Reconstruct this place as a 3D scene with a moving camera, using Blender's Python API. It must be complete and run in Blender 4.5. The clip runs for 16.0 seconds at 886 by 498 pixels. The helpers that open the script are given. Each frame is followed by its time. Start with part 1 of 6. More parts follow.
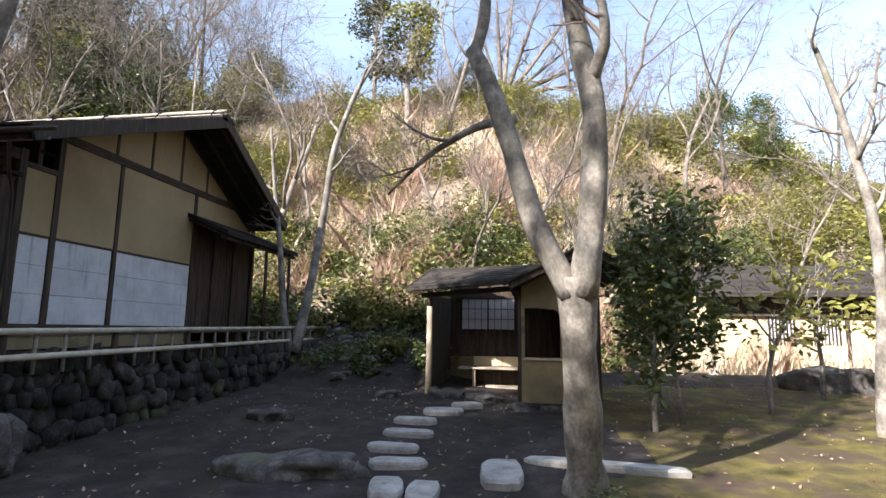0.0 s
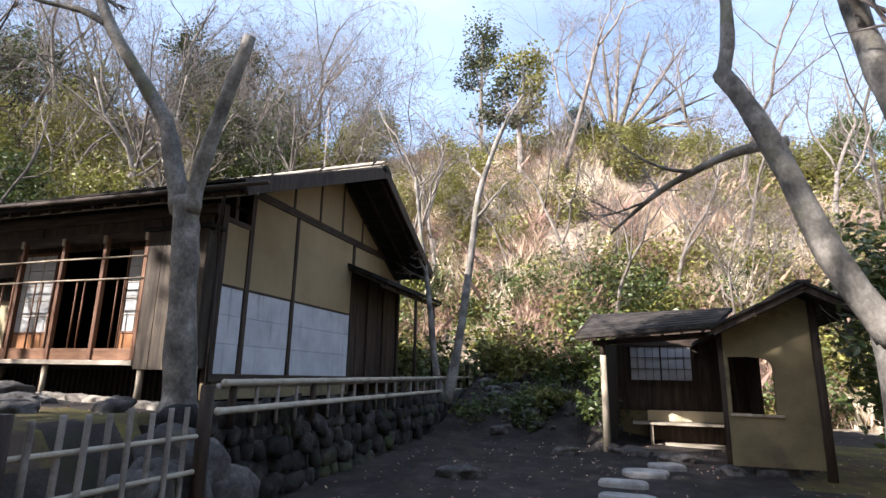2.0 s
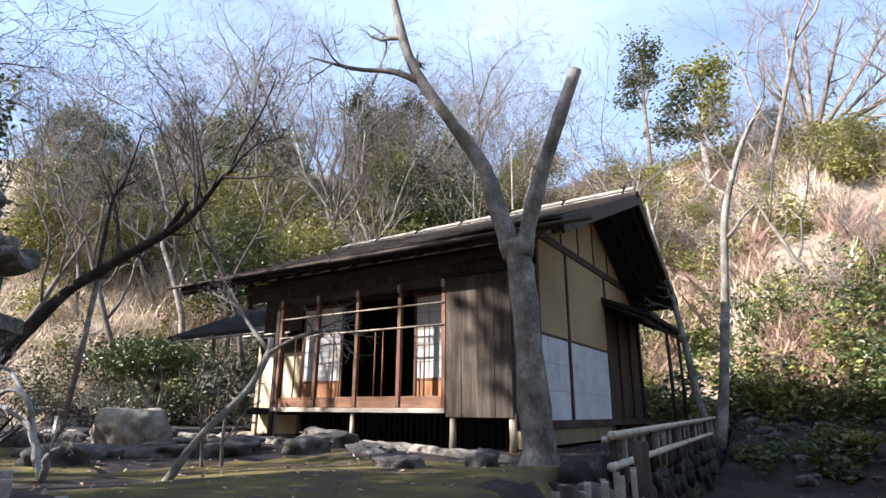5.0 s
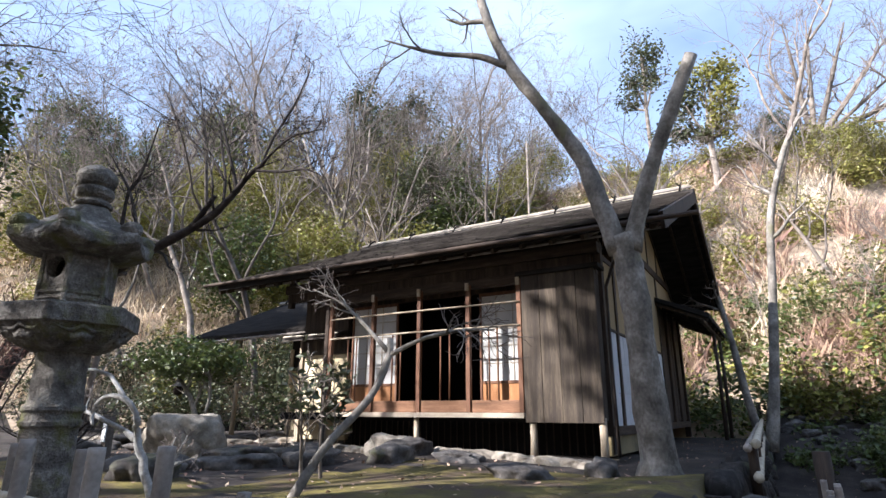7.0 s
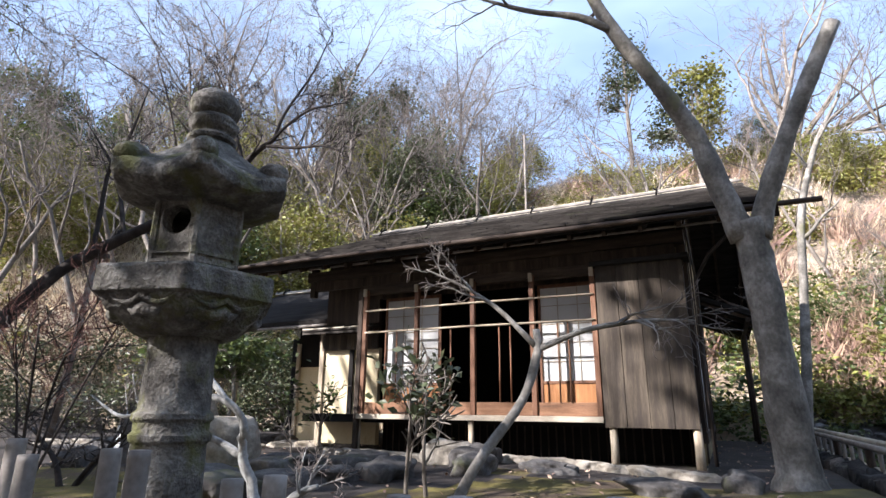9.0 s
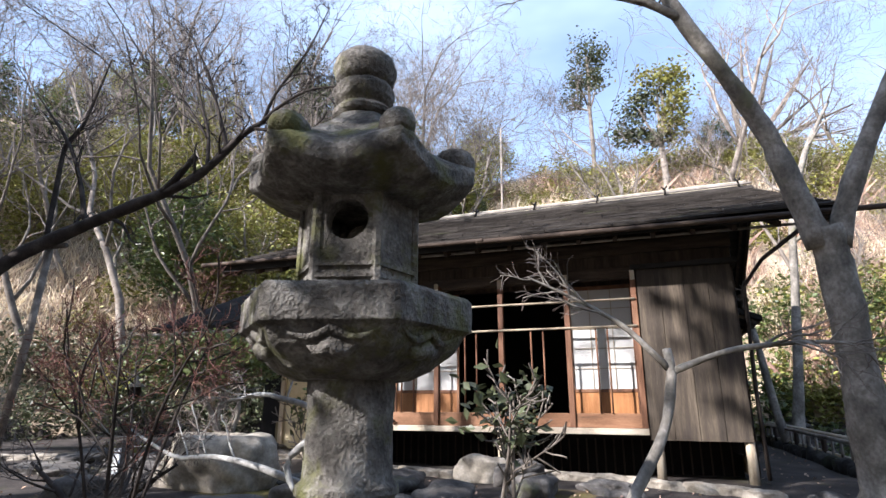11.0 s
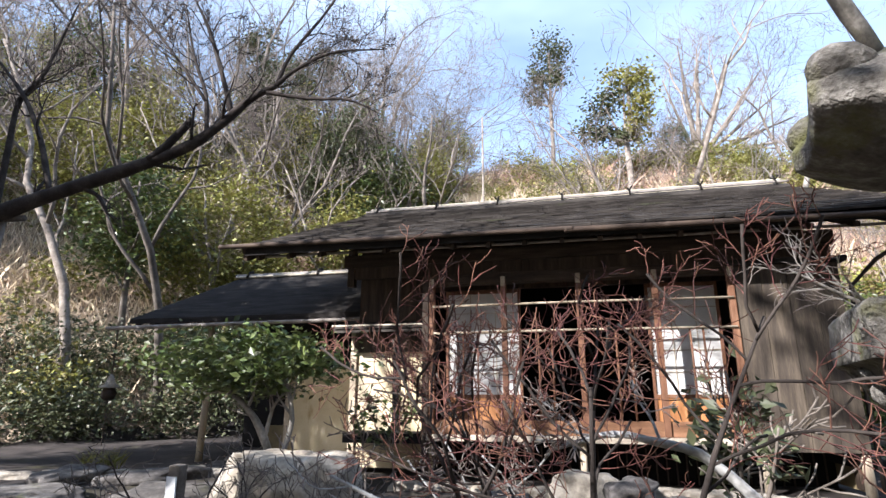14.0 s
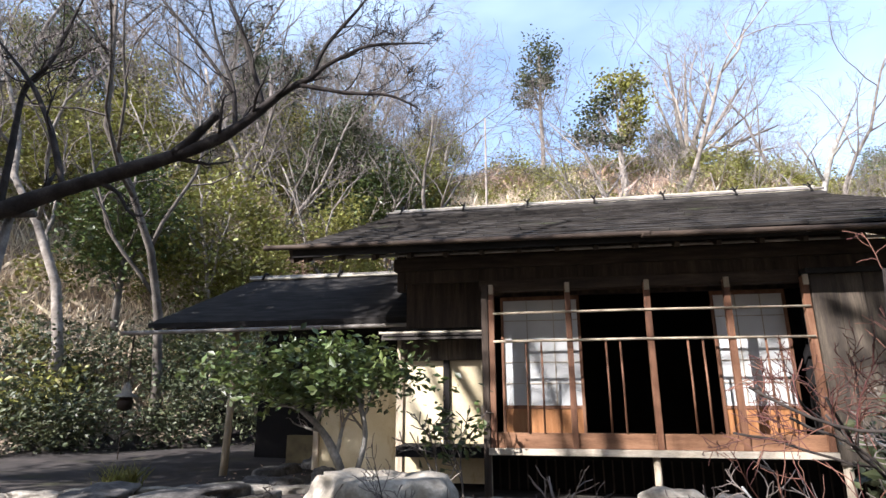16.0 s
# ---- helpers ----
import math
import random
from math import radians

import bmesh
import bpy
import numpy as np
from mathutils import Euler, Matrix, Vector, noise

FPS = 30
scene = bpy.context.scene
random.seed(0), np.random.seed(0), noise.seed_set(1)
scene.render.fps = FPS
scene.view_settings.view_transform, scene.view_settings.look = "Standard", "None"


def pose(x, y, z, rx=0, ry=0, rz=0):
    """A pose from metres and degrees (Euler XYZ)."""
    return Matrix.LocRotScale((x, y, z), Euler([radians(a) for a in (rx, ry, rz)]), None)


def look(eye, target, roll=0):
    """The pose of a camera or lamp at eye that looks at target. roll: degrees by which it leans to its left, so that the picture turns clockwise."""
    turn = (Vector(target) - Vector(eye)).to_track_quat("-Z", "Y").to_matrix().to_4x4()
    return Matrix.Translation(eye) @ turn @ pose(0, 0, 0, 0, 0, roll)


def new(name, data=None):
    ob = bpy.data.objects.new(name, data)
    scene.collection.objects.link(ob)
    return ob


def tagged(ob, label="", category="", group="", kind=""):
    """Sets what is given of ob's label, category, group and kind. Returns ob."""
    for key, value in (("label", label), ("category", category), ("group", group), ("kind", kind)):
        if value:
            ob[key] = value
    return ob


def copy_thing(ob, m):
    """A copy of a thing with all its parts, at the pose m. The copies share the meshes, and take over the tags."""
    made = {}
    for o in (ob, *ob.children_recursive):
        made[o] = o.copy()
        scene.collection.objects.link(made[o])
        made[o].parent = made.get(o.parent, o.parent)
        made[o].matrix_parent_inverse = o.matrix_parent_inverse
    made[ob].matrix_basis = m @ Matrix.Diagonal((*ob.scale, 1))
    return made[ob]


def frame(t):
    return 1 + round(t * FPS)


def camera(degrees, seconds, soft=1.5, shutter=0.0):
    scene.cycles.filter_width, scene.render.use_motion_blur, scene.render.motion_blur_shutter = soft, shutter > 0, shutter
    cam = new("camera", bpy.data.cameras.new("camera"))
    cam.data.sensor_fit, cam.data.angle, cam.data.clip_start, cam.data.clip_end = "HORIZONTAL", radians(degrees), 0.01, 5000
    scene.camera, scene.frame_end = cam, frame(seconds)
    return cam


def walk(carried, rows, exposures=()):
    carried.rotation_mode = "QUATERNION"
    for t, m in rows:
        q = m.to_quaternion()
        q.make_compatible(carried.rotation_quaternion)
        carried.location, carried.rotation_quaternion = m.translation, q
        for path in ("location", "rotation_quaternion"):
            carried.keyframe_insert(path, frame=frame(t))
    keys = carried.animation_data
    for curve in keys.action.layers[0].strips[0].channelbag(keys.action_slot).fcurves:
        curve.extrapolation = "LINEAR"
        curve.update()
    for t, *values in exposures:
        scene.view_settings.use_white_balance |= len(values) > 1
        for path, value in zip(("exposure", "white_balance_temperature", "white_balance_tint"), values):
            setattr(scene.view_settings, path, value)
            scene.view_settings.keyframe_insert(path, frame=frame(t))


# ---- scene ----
cam = camera(77.1, 16.0, soft=1.5)
PATH = [
    (0, (2.141, 0.429, 1.555), (1.823, 2.382, 1.846), 0.9),
    (0.5, (1.887, 0.577, 1.601), (1.525, 2.522, 1.891), 1.0),
    (1, (1.504, 0.565, 1.563), (1.044, 2.484, 1.889), 1.1),
    (1.5, (1.07, 0.524, 1.568), (0.553, 2.419, 1.943), 1.1),
    (2, (0.639, 0.476, 1.558), (0.017, 2.322, 2.011), 1.1),
    (2.5, (0.295, 0.328, 1.576), (-0.498, 2.091, 2.088), 0.8),
    (3, (-0.063, 0.262, 1.585), (-0.931, 1.985, 2.112), 0.6),
    (3.5, (-0.467, 0.187, 1.614), (-1.399, 1.876, 2.143), 0.6),
    (4, (-0.896, 0.02, 1.591), (-1.908, 1.651, 2.151), 0.5),
    (4.5, (-1.241, -0.12, 1.604), (-2.276, 1.495, 2.169), 0.5),
    (5, (-1.69, -0.191, 1.682), (-2.731, 1.422, 2.242), 0.4),
    (7.5, (-3.469, -0.575, 1.749), (-4.414, 1.096, 2.307), 0.3),
    (8, (-3.937, -0.511, 1.787), (-4.84, 1.19, 2.327), 0.4),
    (8.5, (-4.367, -0.541, 1.763), (-5.244, 1.173, 2.305), 0.5),
    (8.7, (-4.554, -0.524, 1.76), (-5.418, 1.191, 2.317), 0.6),
    (11, (-6.057, -0.424, 2.008), (-6.719, 1.386, 2.543), 0.1),
    (11.5, (-6.475, -0.404, 2.03), (-7.114, 1.418, 2.55), 0.1),
    (12, (-6.799, -0.378, 2.105), (-7.41, 1.453, 2.625), -0.1),
    (12.5, (-7.107, -0.22, 2.117), (-7.671, 1.629, 2.627), -0.2),
    (13, (-7.428, -0.106, 2.125), (-7.95, 1.757, 2.633), 0.0),
    (13.5, (-7.744, -0.102, 2.169), (-8.221, 1.769, 2.688), 0.1),
    (14, (-8.02, -0.065, 2.172), (-8.443, 1.821, 2.683), 0.0),
    (14.5, (-8.322, 0.03, 2.17), (-8.726, 1.922, 2.677), 0.2),
    (15, (-8.614, -0.002, 2.238), (-9.01, 1.89, 2.75), 0.1),
    (15.5, (-8.85, -0.005, 2.237), (-9.215, 1.891, 2.76), -0.1),
    (16, (-9.141, 0.048, 2.283), (-9.467, 1.952, 2.8), -0.1),
]
walk(cam, [(t, look(eye, target, roll)) for t, eye, target, roll in PATH], exposures=[(0.0, 1.64, 6400, 15), (3.0, 1.62, 6150, 17), (11.0, 1.63, 6040, 16), (12.7, 1.78, 6080, 16), (14.5, 1.66, 6000, 15), (16.0, 1.60, 5980, 15)])

# ---- light ----
SUN_EL, SUN_AZ = 33.0, 218.0          # height, and compass bearing clockwise from +y
to_sun = Vector((math.sin(radians(SUN_AZ)) * math.cos(radians(SUN_EL)), math.cos(radians(SUN_AZ)) * math.cos(radians(SUN_EL)), math.sin(radians(SUN_EL))))
world = bpy.data.worlds.new("sky")
scene.world = world
world.use_nodes = True
wn = world.node_tree
sky = wn.nodes.new("ShaderNodeTexSky")
sky.sky_type, sky.sun_disc = "NISHITA", False
sky.sun_elevation, sky.sun_rotation = radians(SUN_EL), radians(SUN_AZ)
sky.air_density, sky.dust_density, sky.ozone_density = 1.0, 0.9, 1.3
# thin haze of cloud over the blue
wc = wn.nodes.new("ShaderNodeTexCoord")
wm = wn.nodes.new("ShaderNodeMapping")
wm.inputs["Scale"].default_value = (1.0, 1.0, 2.6)
wz = wn.nodes.new("ShaderNodeTexNoise")
wz.inputs["Scale"].default_value, wz.inputs["Detail"].default_value, wz.inputs["Roughness"].default_value = 1.3, 5, 0.55
wr = wn.nodes.new("ShaderNodeValToRGB")
wr.color_ramp.elements[0].position, wr.color_ramp.elements[1].position = 0.30, 0.85
wr.color_ramp.elements[1].color = (0.5, 0.5, 0.5, 1)
wx = wn.nodes.new("ShaderNodeMix")
wx.data_type = "RGBA"
wx.inputs[7].default_value = (7.0, 8.6, 9.9, 1)
wn.links.new(wc.outputs["Generated"], wm.inputs[0])
wn.links.new(wm.outputs[0], wz.inputs["Vector"])
wn.links.new(wz.outputs[0], wr.inputs[0])
wn.links.new(wr.outputs[0], wx.inputs[0])
wn.links.new(sky.outputs[0], wx.inputs[6])
wn.links.new(wx.outputs[2], wn.nodes["Background"].inputs[0])
wn.nodes["Background"].inputs[1].default_value = 0.10
sun = new("sun", bpy.data.lights.new("sun", "SUN"))
sun.data.energy, sun.data.angle, sun.data.color = 5.0, radians(0.6), (1.0, 0.945, 0.86)
sun.matrix_world = look(to_sun * 60, (0, 0, 0))


# ---- materials ----
def surf(name, colours, scale=3.0, fine=40.0, rough=0.8, bump=0.3, stretch=(1, 1, 1), stains=None, spec=0.3, metal=0.0, vary=0.12, island=False, through_light=0.0, depth=0.01):
    m = bpy.data.materials.new(name)
    m.use_nodes = True
    nt = m.node_tree
    n, l = nt.nodes, nt.links
    b = n["Principled BSDF"]
    g = n.new("ShaderNodeNewGeometry")
    mp = n.new("ShaderNodeMapping")
    mp.inputs["Scale"].default_value = stretch
    l.new(g.outputs["Position"], mp.inputs[0])
    big = n.new("ShaderNodeTexNoise")
    big.inputs["Scale"].default_value, big.inputs["Detail"].default_value, big.inputs["Roughness"].default_value = scale, 5, 0.62
    l.new(mp.outputs[0], big.inputs["Vector"])
    small = n.new("ShaderNodeTexNoise")
    small.inputs["Scale"].default_value, small.inputs["Detail"].default_value = fine, 4
    l.new(mp.outputs[0], small.inputs["Vector"])
    mixf = n.new("ShaderNodeMath")
    mixf.operation = "MULTIPLY_ADD"
    l.new(small.outputs[0], mixf.inputs[0])
    mixf.inputs[1].default_value = 0.35
    l.new(big.outputs[0], mixf.inputs[2])
    ramp = n.new("ShaderNodeValToRGB")
    e = ramp.color_ramp.elements
    while len(e) < len(colours):
        e.new(0.5)
    for k, c in enumerate(colours):
        e[k].position = 0.46 + 0.44 * k / max(1, len(colours) - 1)
        e[k].color = (*c, 1)
    l.new(mixf.outputs[0], ramp.inputs[0])
    col = ramp.outputs[0]
    if stains:
        sn = n.new("ShaderNodeTexNoise")
        sn.inputs["Scale"].default_value, sn.inputs["Detail"].default_value, sn.inputs["Roughness"].default_value = stains[1], 6, 0.65
        sm = n.new("ShaderNodeMapping")
        sm.inputs["Location"].default_value = (7.3, 2.1, 4.4)
        sm.inputs["Scale"].default_value = stains[3] if len(stains) > 3 else (1, 1, 1)
        l.new(g.outputs["Position"], sm.inputs[0])
        l.new(sm.outputs[0], sn.inputs["Vector"])
        sr = n.new("ShaderNodeValToRGB")
        sr.color_ramp.elements[0].position, sr.color_ramp.elements[1].position = stains[2], stains[2] + 0.13
        l.new(sn.outputs[0], sr.inputs[0])
        sx = n.new("ShaderNodeMix")
        sx.data_type = "RGBA"
        l.new(sr.outputs[0], sx.inputs[0])
        l.new(col, sx.inputs[6])
        sx.inputs[7].default_value = (*stains[0], 1)
        col = sx.outputs[2]
    if vary:
        hv = n.new("ShaderNodeHueSaturation")
        oi = n.new("ShaderNodeObjectInfo")
        mr = n.new("ShaderNodeMapRange")
        mr.inputs[3].default_value, mr.inputs[4].default_value = 1 - vary, 1 + vary
        l.new(g.outputs["Random Per Island"] if island else oi.outputs["Random"], mr.inputs[0])
        l.new(mr.outputs[0], hv.inputs["Value"])
        if island:
            mh = n.new("ShaderNodeMapRange")
            mh.inputs[3].default_value, mh.inputs[4].default_value = 0.48, 0.52
            l.new(g.outputs["Random Per Island"], mh.inputs[0])
            l.new(mh.outputs[0], hv.inputs["Hue"])
        l.new(col, hv.inputs["Color"])
        col = hv.outputs[0]
    l.new(col, b.inputs["Base Color"])
    b.inputs["Roughness"].default_value, b.inputs["Metallic"].default_value, b.inputs["Specular IOR Level"].default_value = rough, metal, spec
    if bump:
        bp = n.new("ShaderNodeBump")
        bp.inputs["Strength"].default_value, bp.inputs["Distance"].default_value = bump, depth
        l.new(mixf.outputs[0], bp.inputs["Height"])
        l.new(bp.outputs[0], b.inputs["Normal"])
    if through_light:
        tr = n.new("ShaderNodeBsdfTranslucent")
        l.new(col, tr.inputs[0])
        ms = n.new("ShaderNodeMixShader")
        ms.inputs[0].default_value = through_light
        l.new(b.outputs[0], ms.inputs[1])
        l.new(tr.outputs[0], ms.inputs[2])
        l.new(ms.outputs[0], n["Material Output"].inputs[0])
    return m


M = {}
M["earth"] = surf("packed_earth", [(0.015, 0.012, 0.011), (0.032, 0.026, 0.023), (0.066, 0.054, 0.047)], 2.4, 40, 0.95, 0.8, stains=((0.034, 0.032, 0.015), 1.1, 0.56), vary=0)
M["moss"] = surf("moss_ground", [(0.05, 0.041, 0.018), (0.105, 0.085, 0.026), (0.20, 0.165, 0.043)], 2.4, 60, 0.95, 1.0, stains=((0.075, 0.052, 0.035), 1.7, 0.47), vary=0, depth=0.03)
M["hill"] = surf("dry_hillside_soil", [(0.15, 0.113, 0.08), (0.30, 0.235, 0.17), (0.47, 0.385, 0.29)], 0.5, 9, 0.95, 0.8, stains=((0.15, 0.13, 0.065), 0.35, 0.54), vary=0, depth=0.1)
M["wood"] = surf("dark_aged_wood", [(0.020, 0.014, 0.010), (0.045, 0.031, 0.022), (0.085, 0.06, 0.042)], 2.5, 38, 0.75, 0.35, stretch=(6, 6, 0.6), depth=0.004)
M["woodh"] = surf("dark_aged_beam_wood", [(0.022, 0.015, 0.011), (0.05, 0.034, 0.024), (0.09, 0.065, 0.045)], 2.5, 38, 0.75, 0.35, stretch=(0.8, 0.8, 6), depth=0.004)
M["board"] = surf("weathered_boards", [(0.026, 0.021, 0.017), (0.06, 0.047, 0.035), (0.125, 0.10, 0.072)], 1.6, 30, 0.85, 0.4, stretch=(7, 7, 0.5), stains=((0.045, 0.036, 0.03), 1.1, 0.52, (3, 3, 0.7)), vary=0.25, depth=0.005)
M["redwood"] = surf("reddish_sill_wood", [(0.10, 0.05, 0.026), (0.19, 0.095, 0.05), (0.28, 0.15, 0.085)], 2, 40, 0.65, 0.3, stretch=(0.8, 0.8, 5), depth=0.003)
M["redpost"] = surf("reddish_post_wood", [(0.07, 0.032, 0.018), (0.15, 0.07, 0.038), (0.22, 0.12, 0.07)], 2, 40, 0.65, 0.3, stretch=(5, 5, 0.7), depth=0.003)
M["pale"] = surf("pale_weathered_wood", [(0.28, 0.235, 0.18), (0.42, 0.36, 0.28), (0.52, 0.46, 0.37)], 2.5, 40, 0.8, 0.3, stretch=(1, 1, 4), depth=0.003)
M["palepost"] = surf("pale_post_wood", [(0.26, 0.21, 0.15), (0.40, 0.33, 0.24), (0.50, 0.44, 0.34)], 2.5, 40, 0.8, 0.3, stretch=(5, 5, 0.7), depth=0.003)
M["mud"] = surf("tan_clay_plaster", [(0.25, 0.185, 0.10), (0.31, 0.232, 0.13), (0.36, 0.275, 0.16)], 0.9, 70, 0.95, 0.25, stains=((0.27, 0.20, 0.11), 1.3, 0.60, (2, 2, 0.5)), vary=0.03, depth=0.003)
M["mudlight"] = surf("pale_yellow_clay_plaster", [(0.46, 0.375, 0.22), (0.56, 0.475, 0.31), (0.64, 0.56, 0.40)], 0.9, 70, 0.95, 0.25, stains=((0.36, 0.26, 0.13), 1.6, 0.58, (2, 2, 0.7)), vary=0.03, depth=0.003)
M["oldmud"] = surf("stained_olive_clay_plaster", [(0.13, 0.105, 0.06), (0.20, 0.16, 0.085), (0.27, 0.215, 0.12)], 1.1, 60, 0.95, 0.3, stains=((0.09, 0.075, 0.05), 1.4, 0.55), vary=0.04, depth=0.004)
M["white"] = surf("white_paper_wainscot", [(0.42, 0.43, 0.44), (0.52, 0.53, 0.54), (0.60, 0.61, 0.62)], 2.5, 50, 0.8, 0.12, stains=((0.30, 0.31, 0.33), 1.8, 0.57, (4, 4, 0.35)), vary=0.05, depth=0.003)
M["shingle"] = surf("grey_bark_shingle", [(0.022, 0.019, 0.017), (0.043, 0.038, 0.034), (0.08, 0.071, 0.062)], 3.0, 40, 0.95, 0.6, spec=0.1, stretch=(0.7, 3, 3), vary=0.16, stains=((0.06, 0.066, 0.036), 1.2, 0.60), depth=0.008)
M["darkroof"] = surf("black_weathered_shingle", [(0.013, 0.012, 0.011), (0.024, 0.022, 0.021), (0.04, 0.037, 0.034)], 3.0, 40, 0.95, 0.6, spec=0.08, stretch=(0.7, 3, 3), vary=0.25, depth=0.008)
M["bamboo"] = surf("weathered_bamboo", [(0.30, 0.26, 0.19), (0.45, 0.40, 0.31), (0.58, 0.54, 0.44)], 4, 50, 0.55, 0.15, stains=((0.16, 0.14, 0.11), 2.5, 0.6), vary=0.2, depth=0.002)
M["darkbamboo"] = surf("greyed_bamboo", [(0.13, 0.115, 0.10), (0.23, 0.205, 0.18), (0.34, 0.31, 0.28)], 4, 50, 0.6, 0.2, stains=((0.07, 0.06, 0.05), 2.5, 0.58), vary=0.2, depth=0.002)
M["cord"] = surf("black_palm_cord", [(0.008, 0.007, 0.006), (0.018, 0.015, 0.012)], 20, 90, 0.95, 0.4, vary=0)
M["stone"] = surf("grey_garden_stone", [(0.034, 0.031, 0.029), (0.075, 0.069, 0.064), (0.16, 0.15, 0.138)], 6, 35, 0.9, 0.6, stains=((0.10, 0.105, 0.055), 1.8, 0.58), vary=0.2, depth=0.015)
M["palestone"] = surf("pale_tan_garden_stone", [(0.14, 0.122, 0.10), (0.25, 0.222, 0.18), (0.40, 0.365, 0.31)], 5.5, 35, 0.9, 0.6, stains=((0.20, 0.17, 0.12), 1.5, 0.58), vary=0.15, depth=0.015)
M["wallstone"] = surf("dark_wall_stone", [(0.012, 0.011, 0.010), (0.028, 0.025, 0.023), (0.085, 0.078, 0.072)], 6, 40, 0.9, 0.7, stains=((0.06, 0.07, 0.035), 1.8, 0.54), vary=0.45, depth=0.015)
M["lantern"] = surf("mossy_lantern_granite", [(0.05, 0.045, 0.04), (0.13, 0.12, 0.105), (0.30, 0.285, 0.255)], 11, 75, 0.95, 1.0, stains=((0.11, 0.11, 0.045), 4.5, 0.52), vary=0, depth=0.035)
M["slab"] = surf("pale_grey_cut_stone", [(0.22, 0.21, 0.195), (0.34, 0.325, 0.30), (0.46, 0.445, 0.415)], 4, 40, 0.9, 0.5, stains=((0.16, 0.15, 0.12), 2.0, 0.58), vary=0.12, depth=0.01)
# near-black that paints the darkness of unlit rooms and recesses
M["void"] = surf("shade_black_interior", [(0.006, 0.005, 0.005), (0.012, 0.010, 0.009)], 3, 20, 0.95, 0, vary=0)
M["paper"] = surf("white_shoji_paper", [(0.60, 0.60, 0.585), (0.68, 0.68, 0.66)], 2, 60, 0.9, 0.05, vary=0.02, through_light=0.25)
M["greypaper"] = surf("old_shoji_paper", [(0.44, 0.45, 0.46), (0.52, 0.53, 0.54)], 2, 60, 0.9, 0.05, vary=0.02)
M["hipboard"] = surf("orange_brown_panel_wood", [(0.20, 0.085, 0.03), (0.33, 0.145, 0.055), (0.42, 0.21, 0.09)], 2, 40, 0.6, 0.2, stretch=(6, 6, 0.6), depth=0.003)
M["bark"] = surf("smooth_grey_bark", [(0.08, 0.073, 0.062), (0.19, 0.173, 0.148), (0.38, 0.355, 0.315)], 4.5, 34, 0.9, 1.0, stretch=(1, 1, 0.8), stains=((0.17, 0.165, 0.09), 1.6, 0.56), vary=0.1, depth=0.012)
M["barkdark"] = surf("dark_rough_bark", [(0.018, 0.014, 0.012), (0.036, 0.029, 0.025), (0.07, 0.058, 0.05)], 4, 40, 0.95, 0.8, vary=0.2, depth=0.012)
M["barkmid"] = surf("brown_grey_bark", [(0.085, 0.07, 0.058), (0.17, 0.145, 0.122), (0.31, 0.275, 0.235)], 3, 30, 0.95, 0.6, vary=0.35, depth=0.012)
M["twig"] = surf("grey_brown_twigs", [(0.10, 0.08, 0.07), (0.185, 0.155, 0.137), (0.30, 0.26, 0.23)], 1.2, 30, 0.9, 0, vary=0.3)
M["redtwig"] = surf("red_brown_twigs", [(0.05, 0.024, 0.02), (0.11, 0.045, 0.034), (0.22, 0.10, 0.075)], 8, 60, 0.7, 0, vary=0.3, island=True)
M["lichen"] = surf("white_lichened_bark", [(0.15, 0.147, 0.138), (0.28, 0.276, 0.262), (0.44, 0.44, 0.425)], 5, 40, 0.95, 0.6, vary=0, depth=0.01)
M["leaf"] = surf("glossy_evergreen_leaf", [(0.038, 0.055, 0.016), (0.082, 0.108, 0.03), (0.155, 0.175, 0.05)], 2.2, 8, 0.42, 0, spec=0.5, vary=0.45, island=True, through_light=0.28)
M["leafyellow"] = surf("olive_yellow_leaf", [(0.12, 0.12, 0.03), (0.215, 0.205, 0.052), (0.33, 0.30, 0.095)], 1.8, 8, 0.5, 0, spec=0.4, vary=0.4, island=True, through_light=0.3)
M["leafdark"] = surf("dark_conifer_leaf", [(0.034, 0.042, 0.022), (0.068, 0.078, 0.038), (0.125, 0.132, 0.06)], 1.6, 8, 0.5, 0, spec=0.4, vary=0.4, island=True, through_light=0.2)
M["drygrass"] = surf("dry_straw_grass", [(0.50, 0.39, 0.27), (0.66, 0.55, 0.41), (0.78, 0.70, 0.57)], 0.5, 4, 0.85, 0, spec=0.2, vary=0.3, island=True, through_light=0.25)
M["brush"] = surf("red_brown_dry_brush", [(0.24, 0.145, 0.105), (0.40, 0.27, 0.20), (0.52, 0.39, 0.30)], 0.6, 4, 0.9, 0, vary=0.35, island=True, through_light=0.1)
M["iron"] = surf("rusty_dark_iron", [(0.03, 0.024, 0.02), (0.07, 0.05, 0.04)], 6, 50, 0.6, 0.3, metal=0.5)
M["sign"] = surf("white_painted_sign", [(0.74, 0.74, 0.73), (0.80, 0.80, 0.79)], 3, 40, 0.6, 0.05, vary=0)
M["pipe"] = surf("dark_brown_pipe", [(0.022, 0.018, 0.016), (0.04, 0.032, 0.028)], 5, 40, 0.5, 0.1, vary=0)


